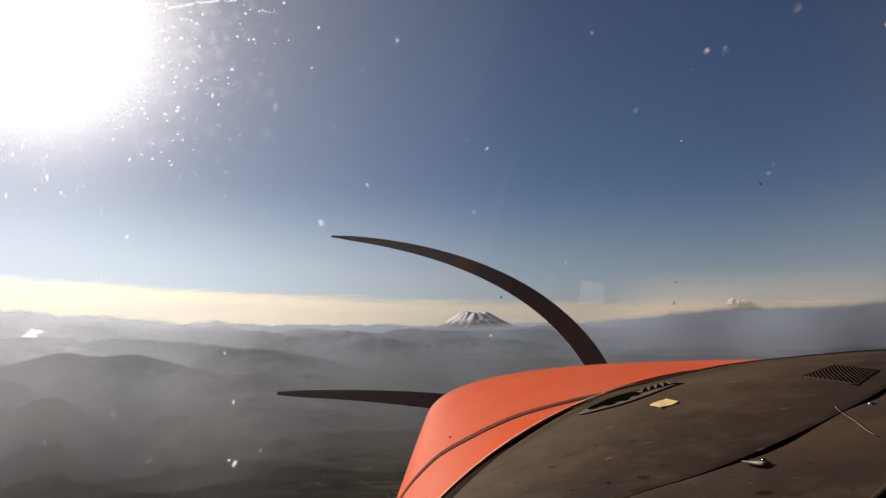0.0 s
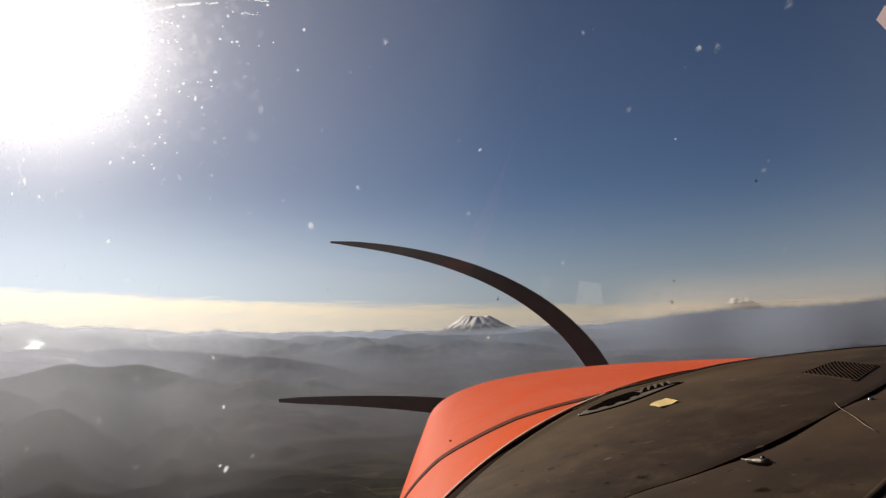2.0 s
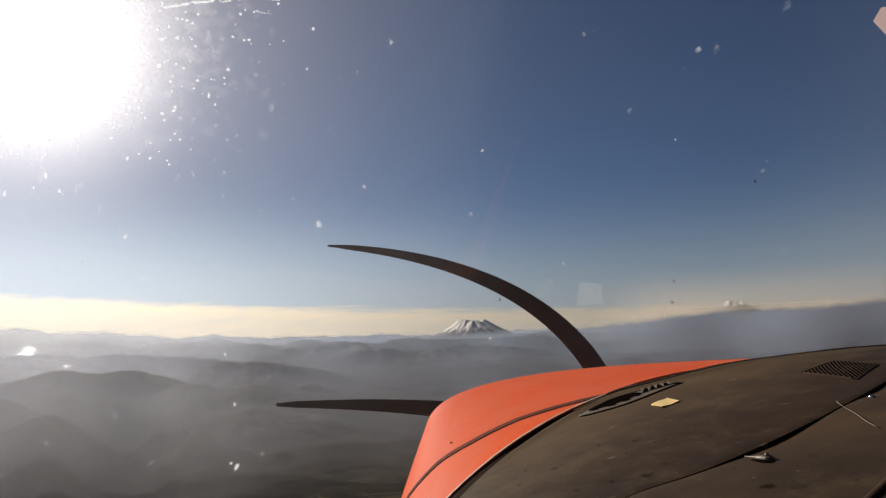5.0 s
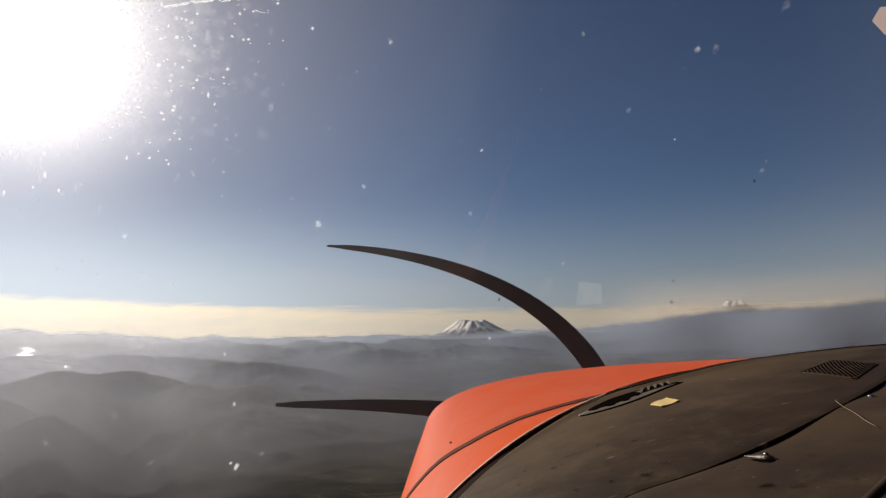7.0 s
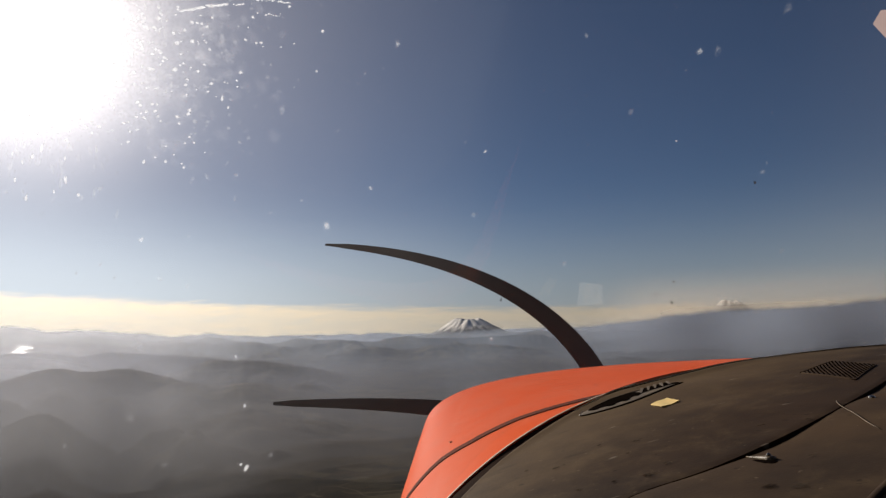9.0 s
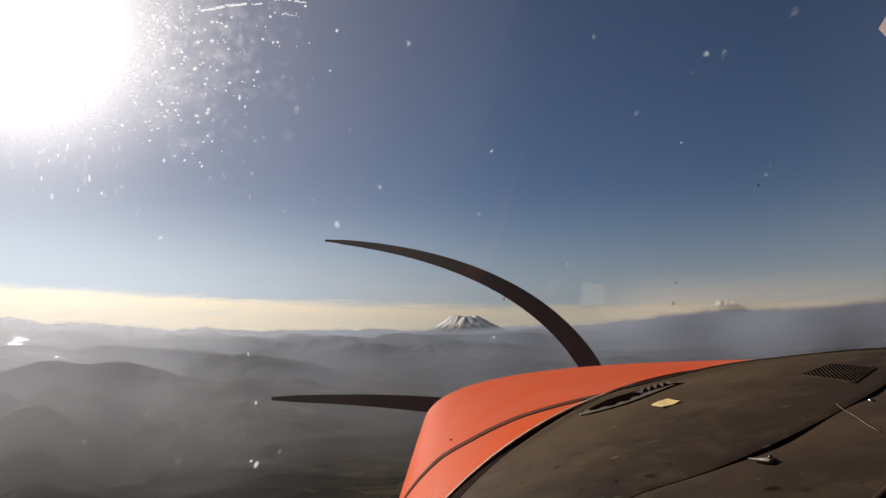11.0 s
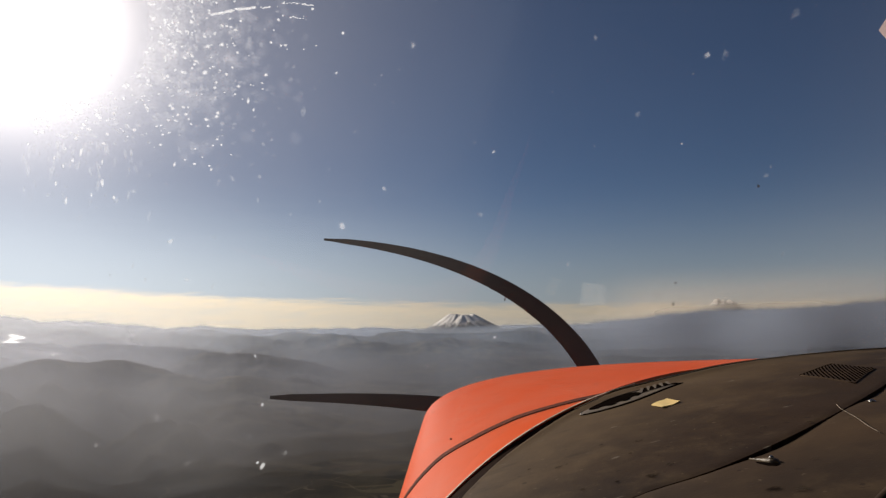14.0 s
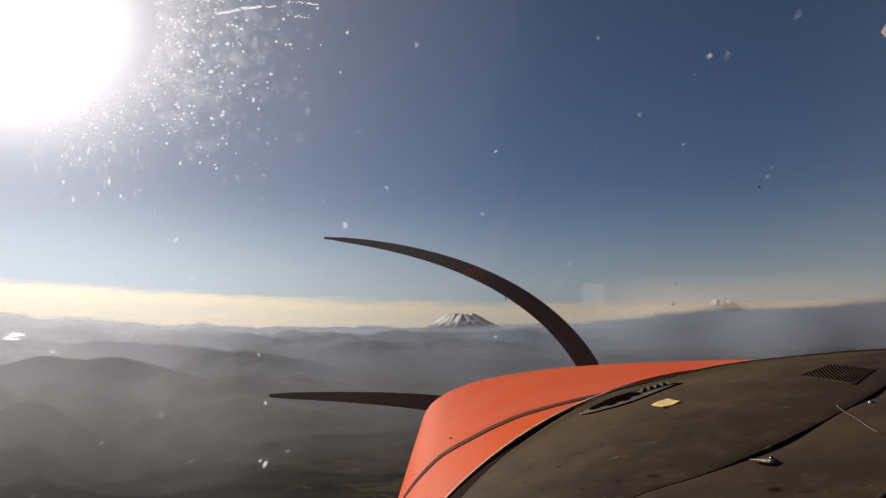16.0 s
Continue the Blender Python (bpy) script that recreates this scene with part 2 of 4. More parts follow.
def land_material():
    """Conifer forest with clear-cuts and fields, seen from the air."""
    m, n = material("forest_land")
    g = n.add("ShaderNodeNewGeometry").outputs["Position"]
    big, mid, small = n.noise(g, 0.0022, 4.0), n.noise(g, 0.014, 5.0, 0.6), n.noise(g, 0.12, 4.0, 0.7)
    forest = n.mix(n.ramp(mid, 0.35, 0.65), (0.018, 0.014, 0.009), (0.028, 0.021, 0.013))
    field = n.mix(n.ramp(small, 0.35, 0.65), (0.042, 0.027, 0.012), (0.070, 0.045, 0.020))
    f = n.math("MULTIPLY", n.ramp(big, 0.38, 0.56), n.ramp(mid, 0.38, 0.58))
    col = n.mix(f, forest, field)
    cell = n.add("ShaderNodeTexVoronoi", {"Vector": g, "Scale": 0.022}).outputs["Color"]
    tone = n.add("ShaderNodeSeparateColor", {0: cell}).outputs[0]
    col = n.mix(n.math("MULTIPLY", n.math("MULTIPLY", tone, f), 0.5), col, (0.032, 0.034, 0.020))
    plot = n.add("ShaderNodeTexVoronoi", {"Vector": n.add("ShaderNodeVectorMath", {0: g, 1: (0.021, 0.034, 0.0)}, operation="MULTIPLY").outputs[0], "Scale": 1.0}).outputs["Color"]
    cleared = n.math("MULTIPLY", n.ramp(n.add("ShaderNodeSeparateColor", {0: plot}).outputs[1], 0.62, 0.70), n.ramp(big, 0.40, 0.60))
    col = n.mix(n.math("MULTIPLY", cleared, 0.8), col, n.mix(small, (0.13, 0.095, 0.045), (0.075, 0.062, 0.032)))
    bend = n.add("ShaderNodeVectorMath", {0: g, 1: n.add("ShaderNodeVectorMath", {0: n.add("ShaderNodeTexNoise", {"Vector": g, "Scale": 0.008, "Detail": 3.0}).outputs["Color"], "Scale": 160.0}, operation="SCALE").outputs[0]}, operation="ADD").outputs[0]
    track = n.add("ShaderNodeTexVoronoi", {"Vector": bend, "Scale": 0.008})
    track.feature = "DISTANCE_TO_EDGE"
    col = n.mix(n.math("MULTIPLY", n.math("MULTIPLY", n.ramp(track.outputs["Distance"], 0.011, 0.004), n.ramp(n.noise(g, 0.005, 2.0), 0.52, 0.62)), 0.45), col, (0.20, 0.155, 0.095))      # gravel roads
    bmp = n.add("ShaderNodeBump", {"Strength": 0.3, "Distance": 3.0, "Height": n.math("ADD", mid, n.math("MULTIPLY", small, 0.4))})
    principled(n, color=col, rough=0.95, normal=bmp.outputs[0], spec=0.05)
    return m


def snow_rock(bare=0.0):
    """Volcano: snow on the upper flanks, broken by radial rock ribs; bare: how far the rock shows."""
    m, n = material("snow_and_rock")
    p = n.add("ShaderNodeTexCoord").outputs["Object"]
    sep = n.add("ShaderNodeSeparateXYZ", {0: p})
    ang = n.add("ShaderNodeMath", {0: sep.outputs[1], 1: sep.outputs[0]}, operation="ARCTAN2").outputs[0]
    ray = n.add("ShaderNodeCombineXYZ", {0: n.math("MULTIPLY", ang, 13.0), 1: n.math("MULTIPLY", sep.outputs[2], 0.018), 2: 0.0}).outputs[0]
    rib = n.noise(ray, 1.0, 4.0, 0.6)
    fine = n.noise(p, 0.09, 5.0, 0.7)
    h = n.math("DIVIDE", sep.outputs[2], 100.0)
    f = n.math("ADD", n.math("MULTIPLY", h, 0.95), n.math("ADD", n.math("MULTIPLY", n.math("SUBTRACT", rib, 0.5), 1.2), n.math("MULTIPLY", n.math("SUBTRACT", fine, 0.5), 0.6)))
    f = n.math("SUBTRACT", f, n.math("MULTIPLY", n.ramp(sep.outputs[0], 0.0, 160.0), 0.16))      # less snow towards +x
    f = n.ramp(f, 0.16 + bare, 0.44 + bare)
    col = n.mix(f, n.mix(fine, (0.11, 0.11, 0.12), (0.19, 0.185, 0.18)), (0.95, 0.88, 0.79))
    principled(n, color=col, rough=0.8, spec=0.1)
    return m


def water_material():
    m, n = material("lake_water")
    g = n.add("ShaderNodeNewGeometry").outputs["Position"]
    bmp = n.add("ShaderNodeBump", {"Strength": 0.08, "Distance": 1.0, "Height": n.noise(g, 0.4, 3.0)})
    principled(n, color=(0.02, 0.03, 0.035), rough=0.34, normal=bmp.outputs[0], spec=1.0)
    return m


RED = paint_red()
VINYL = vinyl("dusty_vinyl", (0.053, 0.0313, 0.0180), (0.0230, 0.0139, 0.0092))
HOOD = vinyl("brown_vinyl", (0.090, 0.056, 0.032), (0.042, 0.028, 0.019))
# black parts, and black put where holes and gaps lie in shade
BLACK = worn("black_plastic_and_shade", (0.009, 0.006, 0.005), (0.004, 0.003, 0.002), 30.0, rough=0.9, spec=0.0)
RUBBER = worn("black_rubber", (0.038, 0.020, 0.013), (0.011, 0.007, 0.005), 20.0, rough=0.9, spec=0.02)
SEAM = worn("grimy_sealant", (0.17, 0.045, 0.022), (0.085, 0.024, 0.013), 25.0, rough=0.85, spec=0.05)
TRIM = worn("chipped_cream_paint", (0.80, 0.64, 0.50), (0.42, 0.25, 0.17), 40.0, rough=0.6, spec=0.1, stain=(0.10, 0.05, 0.03), amount=0.7)
PAPER = worn("yellow_paper", (0.95, 0.70, 0.28), (0.86, 0.58, 0.20), 60.0, rough=0.85, bump=0.05)
BLADE = worn("matt_black_paint", (0.040, 0.037, 0.044), (0.022, 0.020, 0.025), 12.0, rough=0.6, spec=0.1)
CHROME = worn("dull_chrome", (0.55, 0.50, 0.44), (0.30, 0.27, 0.23), 60.0, rough=0.25, metal=1.0)
# paler than the vinyl: sunlight on the defroster's fins is put into the colour
FIN = worn("sunlit_brown_plastic", (0.19, 0.135, 0.080), (0.10, 0.068, 0.040), 60.0, rough=0.6)
# tan of the sunlit highlight painted along the dashboard's lip
LIP_LIGHT = worn("sunlit_lip_tan", (0.21, 0.145, 0.082), (0.09, 0.060, 0.034), 70.0, rough=0.7, spec=0.1)
STRING = worn("pale_thread", (0.34, 0.27, 0.19), (0.20, 0.15, 0.10), 80.0, rough=0.8)
KNOB = worn("tarnished_brass", (0.21, 0.155, 0.09), (0.09, 0.062, 0.036), 120.0, rough=0.4, spec=0.4)
CABIN = worn("grey_cabin_lining", (0.16, 0.15, 0.14), (0.11, 0.10, 0.095), 6.0, rough=0.85)
WHITE = worn("white_fuselage_paint", (0.78, 0.77, 0.74), (0.68, 0.66, 0.62), 4.0, rough=0.4)
GLASS = glass_material()
FLAKE = flake_material("dried_specks", (0.86, 0.89, 0.94), 0.46, True, True)
SPARK = flake_material("glittering_specks", (0.93, 0.96, 1.0), 0.66, False, True)
FAINT = flake_material("faint_specks", (0.85, 0.87, 0.92), 0.18, True, True)
MOTTLE = flake_material("dried_film", (0.84, 0.85, 0.92), 0.05, False, True)
EDGE_REFLECTION = flake_material("pale_edge_reflection", (0.55, 0.40, 0.34), 0.6, False)
PANE_REFLECTION = flake_material("painted_reflection", (0.85, 0.84, 0.82), 0.065, False)
SCUFF = flake_material("pale_scuff", (0.30, 0.25, 0.19), 0.55, True, True)
SMUDGE = flake_material("dark_smudge", (0.012, 0.008, 0.007), 0.55, True, True)
SMEAR = flake_material("brown_smear", (0.05, 0.042, 0.038), 0.16)
GRIME = flake_material("dark_grime", (0.06, 0.05, 0.045), 0.8)
LAND, SNOW, THIN_SNOW, WATER = land_material(), snow_rock(), snow_rock(0.24), water_material()


# ---- mesh helpers ----
def mesh_object(name, verts, faces, mat, smooth=True):
    me = bpy.data.meshes.new(name)
    me.from_pydata(verts, [], faces)
    me.validate()
    bm = bmesh.new()
    bm.from_mesh(me)
    bmesh.ops.recalc_face_normals(bm, faces=bm.faces)
    bm.to_mesh(me)
    bm.free()
    me.materials.append(mat)
    if smooth:
        me.polygons.foreach_set("use_smooth", [True] * len(me.polygons))
    return new(name, me)


def part(name, bm, mat, parent, label="", smooth=True):
    """Links a bmesh as one mesh object under a thing or under a part."""
    me = bpy.data.meshes.new(name)
    bmesh.ops.recalc_face_normals(bm, faces=bm.faces)
    bm.to_mesh(me)
    bm.free()
    me.materials.append(mat)
    if smooth:
        me.polygons.foreach_set("use_smooth", [True] * len(me.polygons))
    ob = new(name, me)
    ob.parent = parent
    if label:
        tagged(ob, label)
    return ob


def grid_bm(fn, nu, nv, thick=None):
    """A sheet fn(u, v), u and v from 0 to 1; with thick, a second sheet that far below and closed edges."""
    bm = bmesh.new()
    rows = [[bm.verts.new(fn(i / nu, j / nv)) for j in range(nv + 1)] for i in range(nu + 1)]
    for i in range(nu):
        for j in range(nv):
            bm.faces.new((rows[i][j], rows[i + 1][j], rows[i + 1][j + 1], rows[i][j + 1]))
    if thick:
        low = [[bm.verts.new(v.co + Vector(thick)) for v in r] for r in rows]
        for i in range(nu):
            for j in range(nv):
                bm.faces.new((low[i][j], low[i][j + 1], low[i + 1][j + 1], low[i + 1][j]))
        ring = [(0, j) for j in range(nv)] + [(i, nv) for i in range(nu)] + [(nu, j) for j in range(nv, 0, -1)] + [(i, 0) for i in range(nu, 0, -1)]
        over = [bm.verts.new(rows[i][j].co) for i, j in ring]          # own corners keep the edges crisp
        under = [bm.verts.new(low[i][j].co) for i, j in ring]
        for k in range(len(ring)):
            b = (k + 1) % len(ring)
            bm.faces.new((over[k], over[b], under[b], under[k]))
    return bm


def tube_bm(points, radii, sides=8, flat=1.0, bm=None):
    """A tube along points; flat squeezes it in height."""
    bm = bm or bmesh.new()
    rings = []
    for k, p in enumerate(points):
        p = Vector(p)
        along = (Vector(points[min(k + 1, len(points) - 1)]) - Vector(points[max(k - 1, 0)])).normalized()
        side = along.cross(Vector((0, 0, 1)))
        side = side.normalized() if side.length > 1e-4 else Vector((1, 0, 0))
        up = side.cross(along)
        r = radii[k] if isinstance(radii, (list, tuple)) else radii
        rings.append([bm.verts.new(p + side * r * math.cos(a) + up * r * flat * math.sin(a)) for a in (2 * math.pi * s / sides for s in range(sides))])
    for a, b in zip(rings, rings[1:]):
        for s in range(sides):
            bm.faces.new((a[s], a[(s + 1) % sides], b[(s + 1) % sides], b[s]))
    bm.faces.new(rings[0])
    bm.faces.new(rings[-1])
    return bm


def box_bm(size, bevel=0.0, m=None):
    bm = bmesh.new()
    bmesh.ops.create_cube(bm, size=1.0)
    bmesh.ops.scale(bm, vec=size, verts=bm.verts)
    if bevel:
        bmesh.ops.bevel(bm, geom=bm.edges[:], offset=bevel, segments=2, affect="EDGES", profile=0.5)
    if m is not None:
        bmesh.ops.transform(bm, matrix=m, verts=bm.verts)
    return bm


# ---- land ----
def lattice(ix, iy, seed):
    h = (ix.astype(np.int64) * 374761393 + iy.astype(np.int64) * 668265263 + seed * 144665) & 0x7FFFFFFF
    h = ((h ^ (h >> 13)) * 1274126177) & 0x7FFFFFFF
    return ((h ^ (h >> 16)) & 0xFFFF) / 65535.0


def value_noise(x, y, seed):
    ix, iy = np.floor(x), np.floor(y)
    fx, fy = x - ix, y - iy
    fx, fy = fx * fx * (3 - 2 * fx), fy * fy * (3 - 2 * fy)
    a, b = lattice(ix, iy, seed), lattice(ix + 1, iy, seed)
    c, d = lattice(ix, iy + 1, seed), lattice(ix + 1, iy + 1, seed)
    return a + (b - a) * fx + (c - a) * fy + (a - b - c + d) * fx * fy


def fbm(x, y, scale, octaves, seed, ridge=False):
    total, amp, norm = 0.0, 1.0, 0.0
    for o in range(octaves):
        k = 2.0 ** o / scale
        v = value_noise(x * k + 17.3 * o, y * k - 9.1 * o, seed + o)
        if ridge:
            v = 1 - np.abs(2 * v - 1)
        total, norm, amp = total + amp * v, norm + amp, amp * 0.5
    return total / norm


# far hills: azimuth, elevation of the crest, distance, half widths in azimuth and in distance
HILLS = [(-27.5, -1.7, 2950, 4.0, 260), (-22.0, -1.9, 2950, 3.6, 260), (-10.0, -1.6, 3150, 6.0, 280), (2.0, -2.0, 3000, 6.0, 280)]
# nearer ridges: distance, half width, then azimuths and elevations along the crest
RIDGES = [
    (2650.0, 190.0, (-31.4, -30.3, -29.6, -27.5, -25.4, -22.9, -20.4, -17.5, -14.0), (-3.0, -1.95, -1.52, -1.50, -1.68, -1.95, -2.27, -2.9, -4.2)),
    (2050.0, 230.0, (-24.5, -22.8, -20.4, -19.1, -17.9, -16.35, -15.1, -14.1, -12.7, -10.7, -9.1, -6.5, -2.0), (-4.6, -3.24, -2.52, -2.36, -2.82, -2.58, -3.1, -2.97, -3.4, -3.9, -4.4, -5.2, -6.4)),
    (1560.0, 250.0, (-44.0, -35.7, -32.7, -31.3, -30.4, -29.2, -28.2, -26.9, -25.3, -23.7, -21.0), (-4.4, -3.40, -2.65, -2.33, -2.69, -3.05, -2.74, -2.75, -3.03, -3.60, -4.60)),
    (1480.0, 230.0, (-26.0, -22.4, -20.9, -18.6, -17.9, -16.1, -13.6, -10.7, -8.1, -4.0), (-5.2, -4.0, -4.50, -4.76, -4.47, -4.62, -5.40, -5.75, -6.5, -7.8)),
    (1230.0, 150.0, (-46.0, -37.0, -34.3, -32.8, -31.4, -29.0), (-4.2, -3.65, -4.45, -5.48, -6.5, -8.6)),
    (1080.0, 150.0, (-42.0, -36.0, -33.6, -32.0, -31.0, -29.6, -28.7, -27.1, -24.0), (-9.0, -7.5, -6.03, -5.55, -6.15, -7.25, -8.0, -9.3, -11.0)),
]
SKY_AZ = [-60, -34.1, -33.0, -31.9, -28.2, -24.7, -23.3, -20.6, -19.1, -15.6, -10.9, -4.0, -0.9, 8.2, 13.1, 16.6, 20.0, 24.4, 28.9, 31.9, 35.0, 60]
SKY_EL = [0.5, 0.74, 0.60, 0.34, 0.20, -0.20, -0.42, -0.30, -0.42, -0.80, -0.80, -0.95, -1.05, -0.90, -0.95, -0.72, -0.30, -0.08, -0.10, 0.05, 0.26, 0.3]
LAKES = [(-33.5, -0.86, 3250.0, 1.3, 620.0)]
FALL = 0.019                     # slope of the valley that holds the lake


def land_height(az, r):
    """Height of the land at azimuth az (degrees) and distance r, as arrays."""
    x, y = r * np.sin(np.radians(az)), r * np.cos(np.radians(az))
    rough = fbm(x, y, 420.0, 6, 3, ridge=True)
    fine = fbm(x, y, 90.0, 4, 11)
    rise = np.clip((r - 1000) / 2600, 0, 1)
    left = np.clip((-az - 6) / 16, 0, 1) * np.clip((r - 600) / 500, 0, 1)
    warp = (fbm(x, y, 260.0, 5, 23) - 0.5) * 5.5
    push = (fbm(x, y, 330.0, 4, 29) - 0.5) * 220.0
    gully = fbm(x, y, 130.0, 4, 57, ridge=True)
    h = 2.0 * fine + rise * (14 + 70 * rough * (0.6 + 0.4 * gully)) + left * (1 - rise) * (10 * rough + 5 * gully)
    crags = fbm(x + 60 * (fine - 0.5), y, 330.0, 2, 61, ridge=True)
    spur = fbm(x, y, 120.0, 3, 67, ridge=True)
    shape = np.clip(0.62 * crags + 0.30 * crags * spur + 0.22 * spur, 0, 1)
    reach = np.zeros_like(r)
    for a, e, d, wa, wr in HILLS:
        crest = ALT + d * math.tan(math.radians(e))
        core = np.exp(-((az + 0.5 * warp - a) / (1.25 * wa)) ** 2 * 0.6 - ((r + push - d) / (1.2 * wr)) ** 2 * 0.6)
        reach = np.maximum(reach, crest * core)
    h = np.maximum(h, reach * (0.36 + 0.80 * shape))
    h = h + np.clip((r - 700) / 800, 0, 1) * np.clip(h / 60, 0, 1) * (9 * (fbm(x, y, 48.0, 3, 71, ridge=True) - 0.5) + 6.0 * (fbm(x, y, 17.0, 2, 73) - 0.5))
    sa, sr = np.clip((-25.5 - az) / 6.0, 0, 1), np.clip((r - 1800) / 900, 0, 1)
    shelf = sa * sa * (3 - 2 * sa) * sr * sr * (3 - 2 * sr)
    h = np.maximum(h, (138 + FALL * (r - 3250)) * shelf * (0.90 + 0.14 * rough))
    el = np.interp(az, SKY_AZ, SKY_EL)
    for d, drop, wr, seed in ((3700.0, 0.75, 260.0, 31), (4150.0, 0.35, 260.0, 37), (4650.0, 0.0, 280.0, 41)):
        wave = (fbm(az * 40.0, r * 0.0, 130.0, 5, seed) - 0.5) * 70 * (0.22 if drop == 0 else 1.0) * (1 - 0.6 * np.clip((az - 8.0) / 10.0, 0, 1))
        right = np.clip((az - 8.0) / 10.0, 0, 1)          # one long slope on that side
        drop = drop * (1 + 1.3 * right)
        jag = 15 * (fbm(az * 40.0, r * 0.0, 30.0, 5, seed + 5) - 0.5)
        crest = ALT + d * np.tan(np.radians(el - drop)) + wave + jag + 8 * (fine - 0.5) + 7 * (gully - 0.6)
        h = np.maximum(h, crest * np.exp(-((r - d) / wr) ** 2))
    for a, e, d, wa, wr in LAKES:                     # basin of the lake, open to the air
        level = ALT + d * math.tan(math.radians(e)) + FALL * (r - d)
        near = np.clip(1.8 * np.exp(-(((az - a) / wa) ** 2 + ((r - d) / wr) ** 2) ** 2), 0, 1)
        h = h * (1 - near) + (level - 2.5) * near
        shore = np.exp(-((az - a) / (1.2 * wa)) ** 2) * (r < d)
        h = np.where((shore > 0.35) & (h > level - 6), level - 6 - 0.004 * np.maximum(d - wr - r, 0), h)
    for k, (d, w, along, rise) in enumerate(RIDGES):
        line = d + 110 * (fbm(az * 40.0, r * 0.0, 260.0, 3, 83 + k) - 0.5)          # the crest winds nearer and farther
        el = sum(np.interp(az + q, along, rise, left=-14.0, right=-14.0) for q in (-0.9, -0.5, -0.2, 0.2, 0.5, 0.9)) / 6 + 0.26 * (fbm(az * 40.0, r * 0.0, 26.0, 6, 91 + k) - 0.5)
        crest = np.maximum(ALT + line * np.tan(np.radians(el)), 0.0)
        s = (r - line) / w * (1 + 1.1 * (spur - 0.6) + 0.5 * (crags - 0.5))
        slope = np.exp(-s * s / (0.35 + np.abs(s)))
        h = np.maximum(h, crest * slope + np.clip(np.abs(s), 0, 0.5) * np.clip(crest * slope / 40, 0, 1) * (5 * (fine - 0.6) + 9 * (gully - 0.7)))
    return np.maximum(h, 0.0)


def build_ground():
    az = np.concatenate([np.arange(-180, -48, 4.0), np.arange(-48, 48, 0.14), np.arange(48, 180, 4.0)])
    r = np.concatenate([np.geomspace(120.0, 560.0, 40)[:-1], np.geomspace(560.0, 4960.0, 470)])
    A, R = np.meshgrid(az, r)
    H = land_height(A, R)
    X, Y = R * np.sin(np.radians(A)), R * np.cos(np.radians(A))
    verts = np.stack([X, Y, H], -1).reshape(-1, 3)
    n, k = len(az), len(r)
    i, j = np.meshgrid(np.arange(k - 1), np.arange(n), indexing="ij")
    j2 = (j + 1) % n
    quads = np.stack([i * n + j, (i + 1) * n + j, (i + 1) * n + j2, i * n + j2], -1).reshape(-1, 4)
    me = bpy.data.meshes.new("ground")
    faces = [tuple(q) for q in quads.tolist()] + [tuple(range(n))]
    me.from_pydata(verts.tolist(), [], faces)
    me.materials.append(LAND)
    me.polygons.foreach_set("use_smooth", [True] * len(me.polygons))
    if me.polygons[0].normal.z < 0:
        me.flip_normals()
    return tagged(new("ground", me), "hazy forested hills and brown valley floor seen from the air", "ground", kind="structure")


build_ground()


def build_lake(az, el, dist, long, wide, label, slope):
    """Water with a winding shore; long runs away from the eye."""
    z = ALT + dist * math.tan(math.radians(el))
    bm = bmesh.new()
    left, right = [], []
    n = 40
    for k in range(n + 1):
        t = 2 * k / n - 1
        w = wide * math.sqrt(max(1 - t ** 4, 0.0)) * (1 + 0.45 * math.sin(7 * t + 1) + 0.25 * math.sin(15 * t))
        c = wide * 0.9 * math.sin(4.2 * t + 0.6)
        left.append(bm.verts.new((c - w, long * t, slope * long * t)))
        right.append(bm.verts.new((c + w + 0.05, long * t, slope * long * t)))
    for k in range(n):
        bm.faces.new((left[k], right[k], right[k + 1], left[k + 1]))
    ob = part("water", bm, WATER, None)
    ob.matrix_world = pose(dist * math.sin(math.radians(az)), dist * math.cos(math.radians(az)), z, 0, 0, -az)
    tagged(ob, label, "lake", kind="structure")


build_lake(-33.5, -0.86, 3250.0, 520.0, 17.0, "bright lake mirroring the low sun among hazy hills", FALL)
POND_Z = float(land_height(np.array([-30.95]), np.array([2480.0]))[0])
build_lake(-30.95, math.degrees(math.atan((POND_Z + 2.5 - ALT) / 2480.0)), 2480.0, 15.0, 8.0, "small bright pond mirroring the low sun", 0.16)


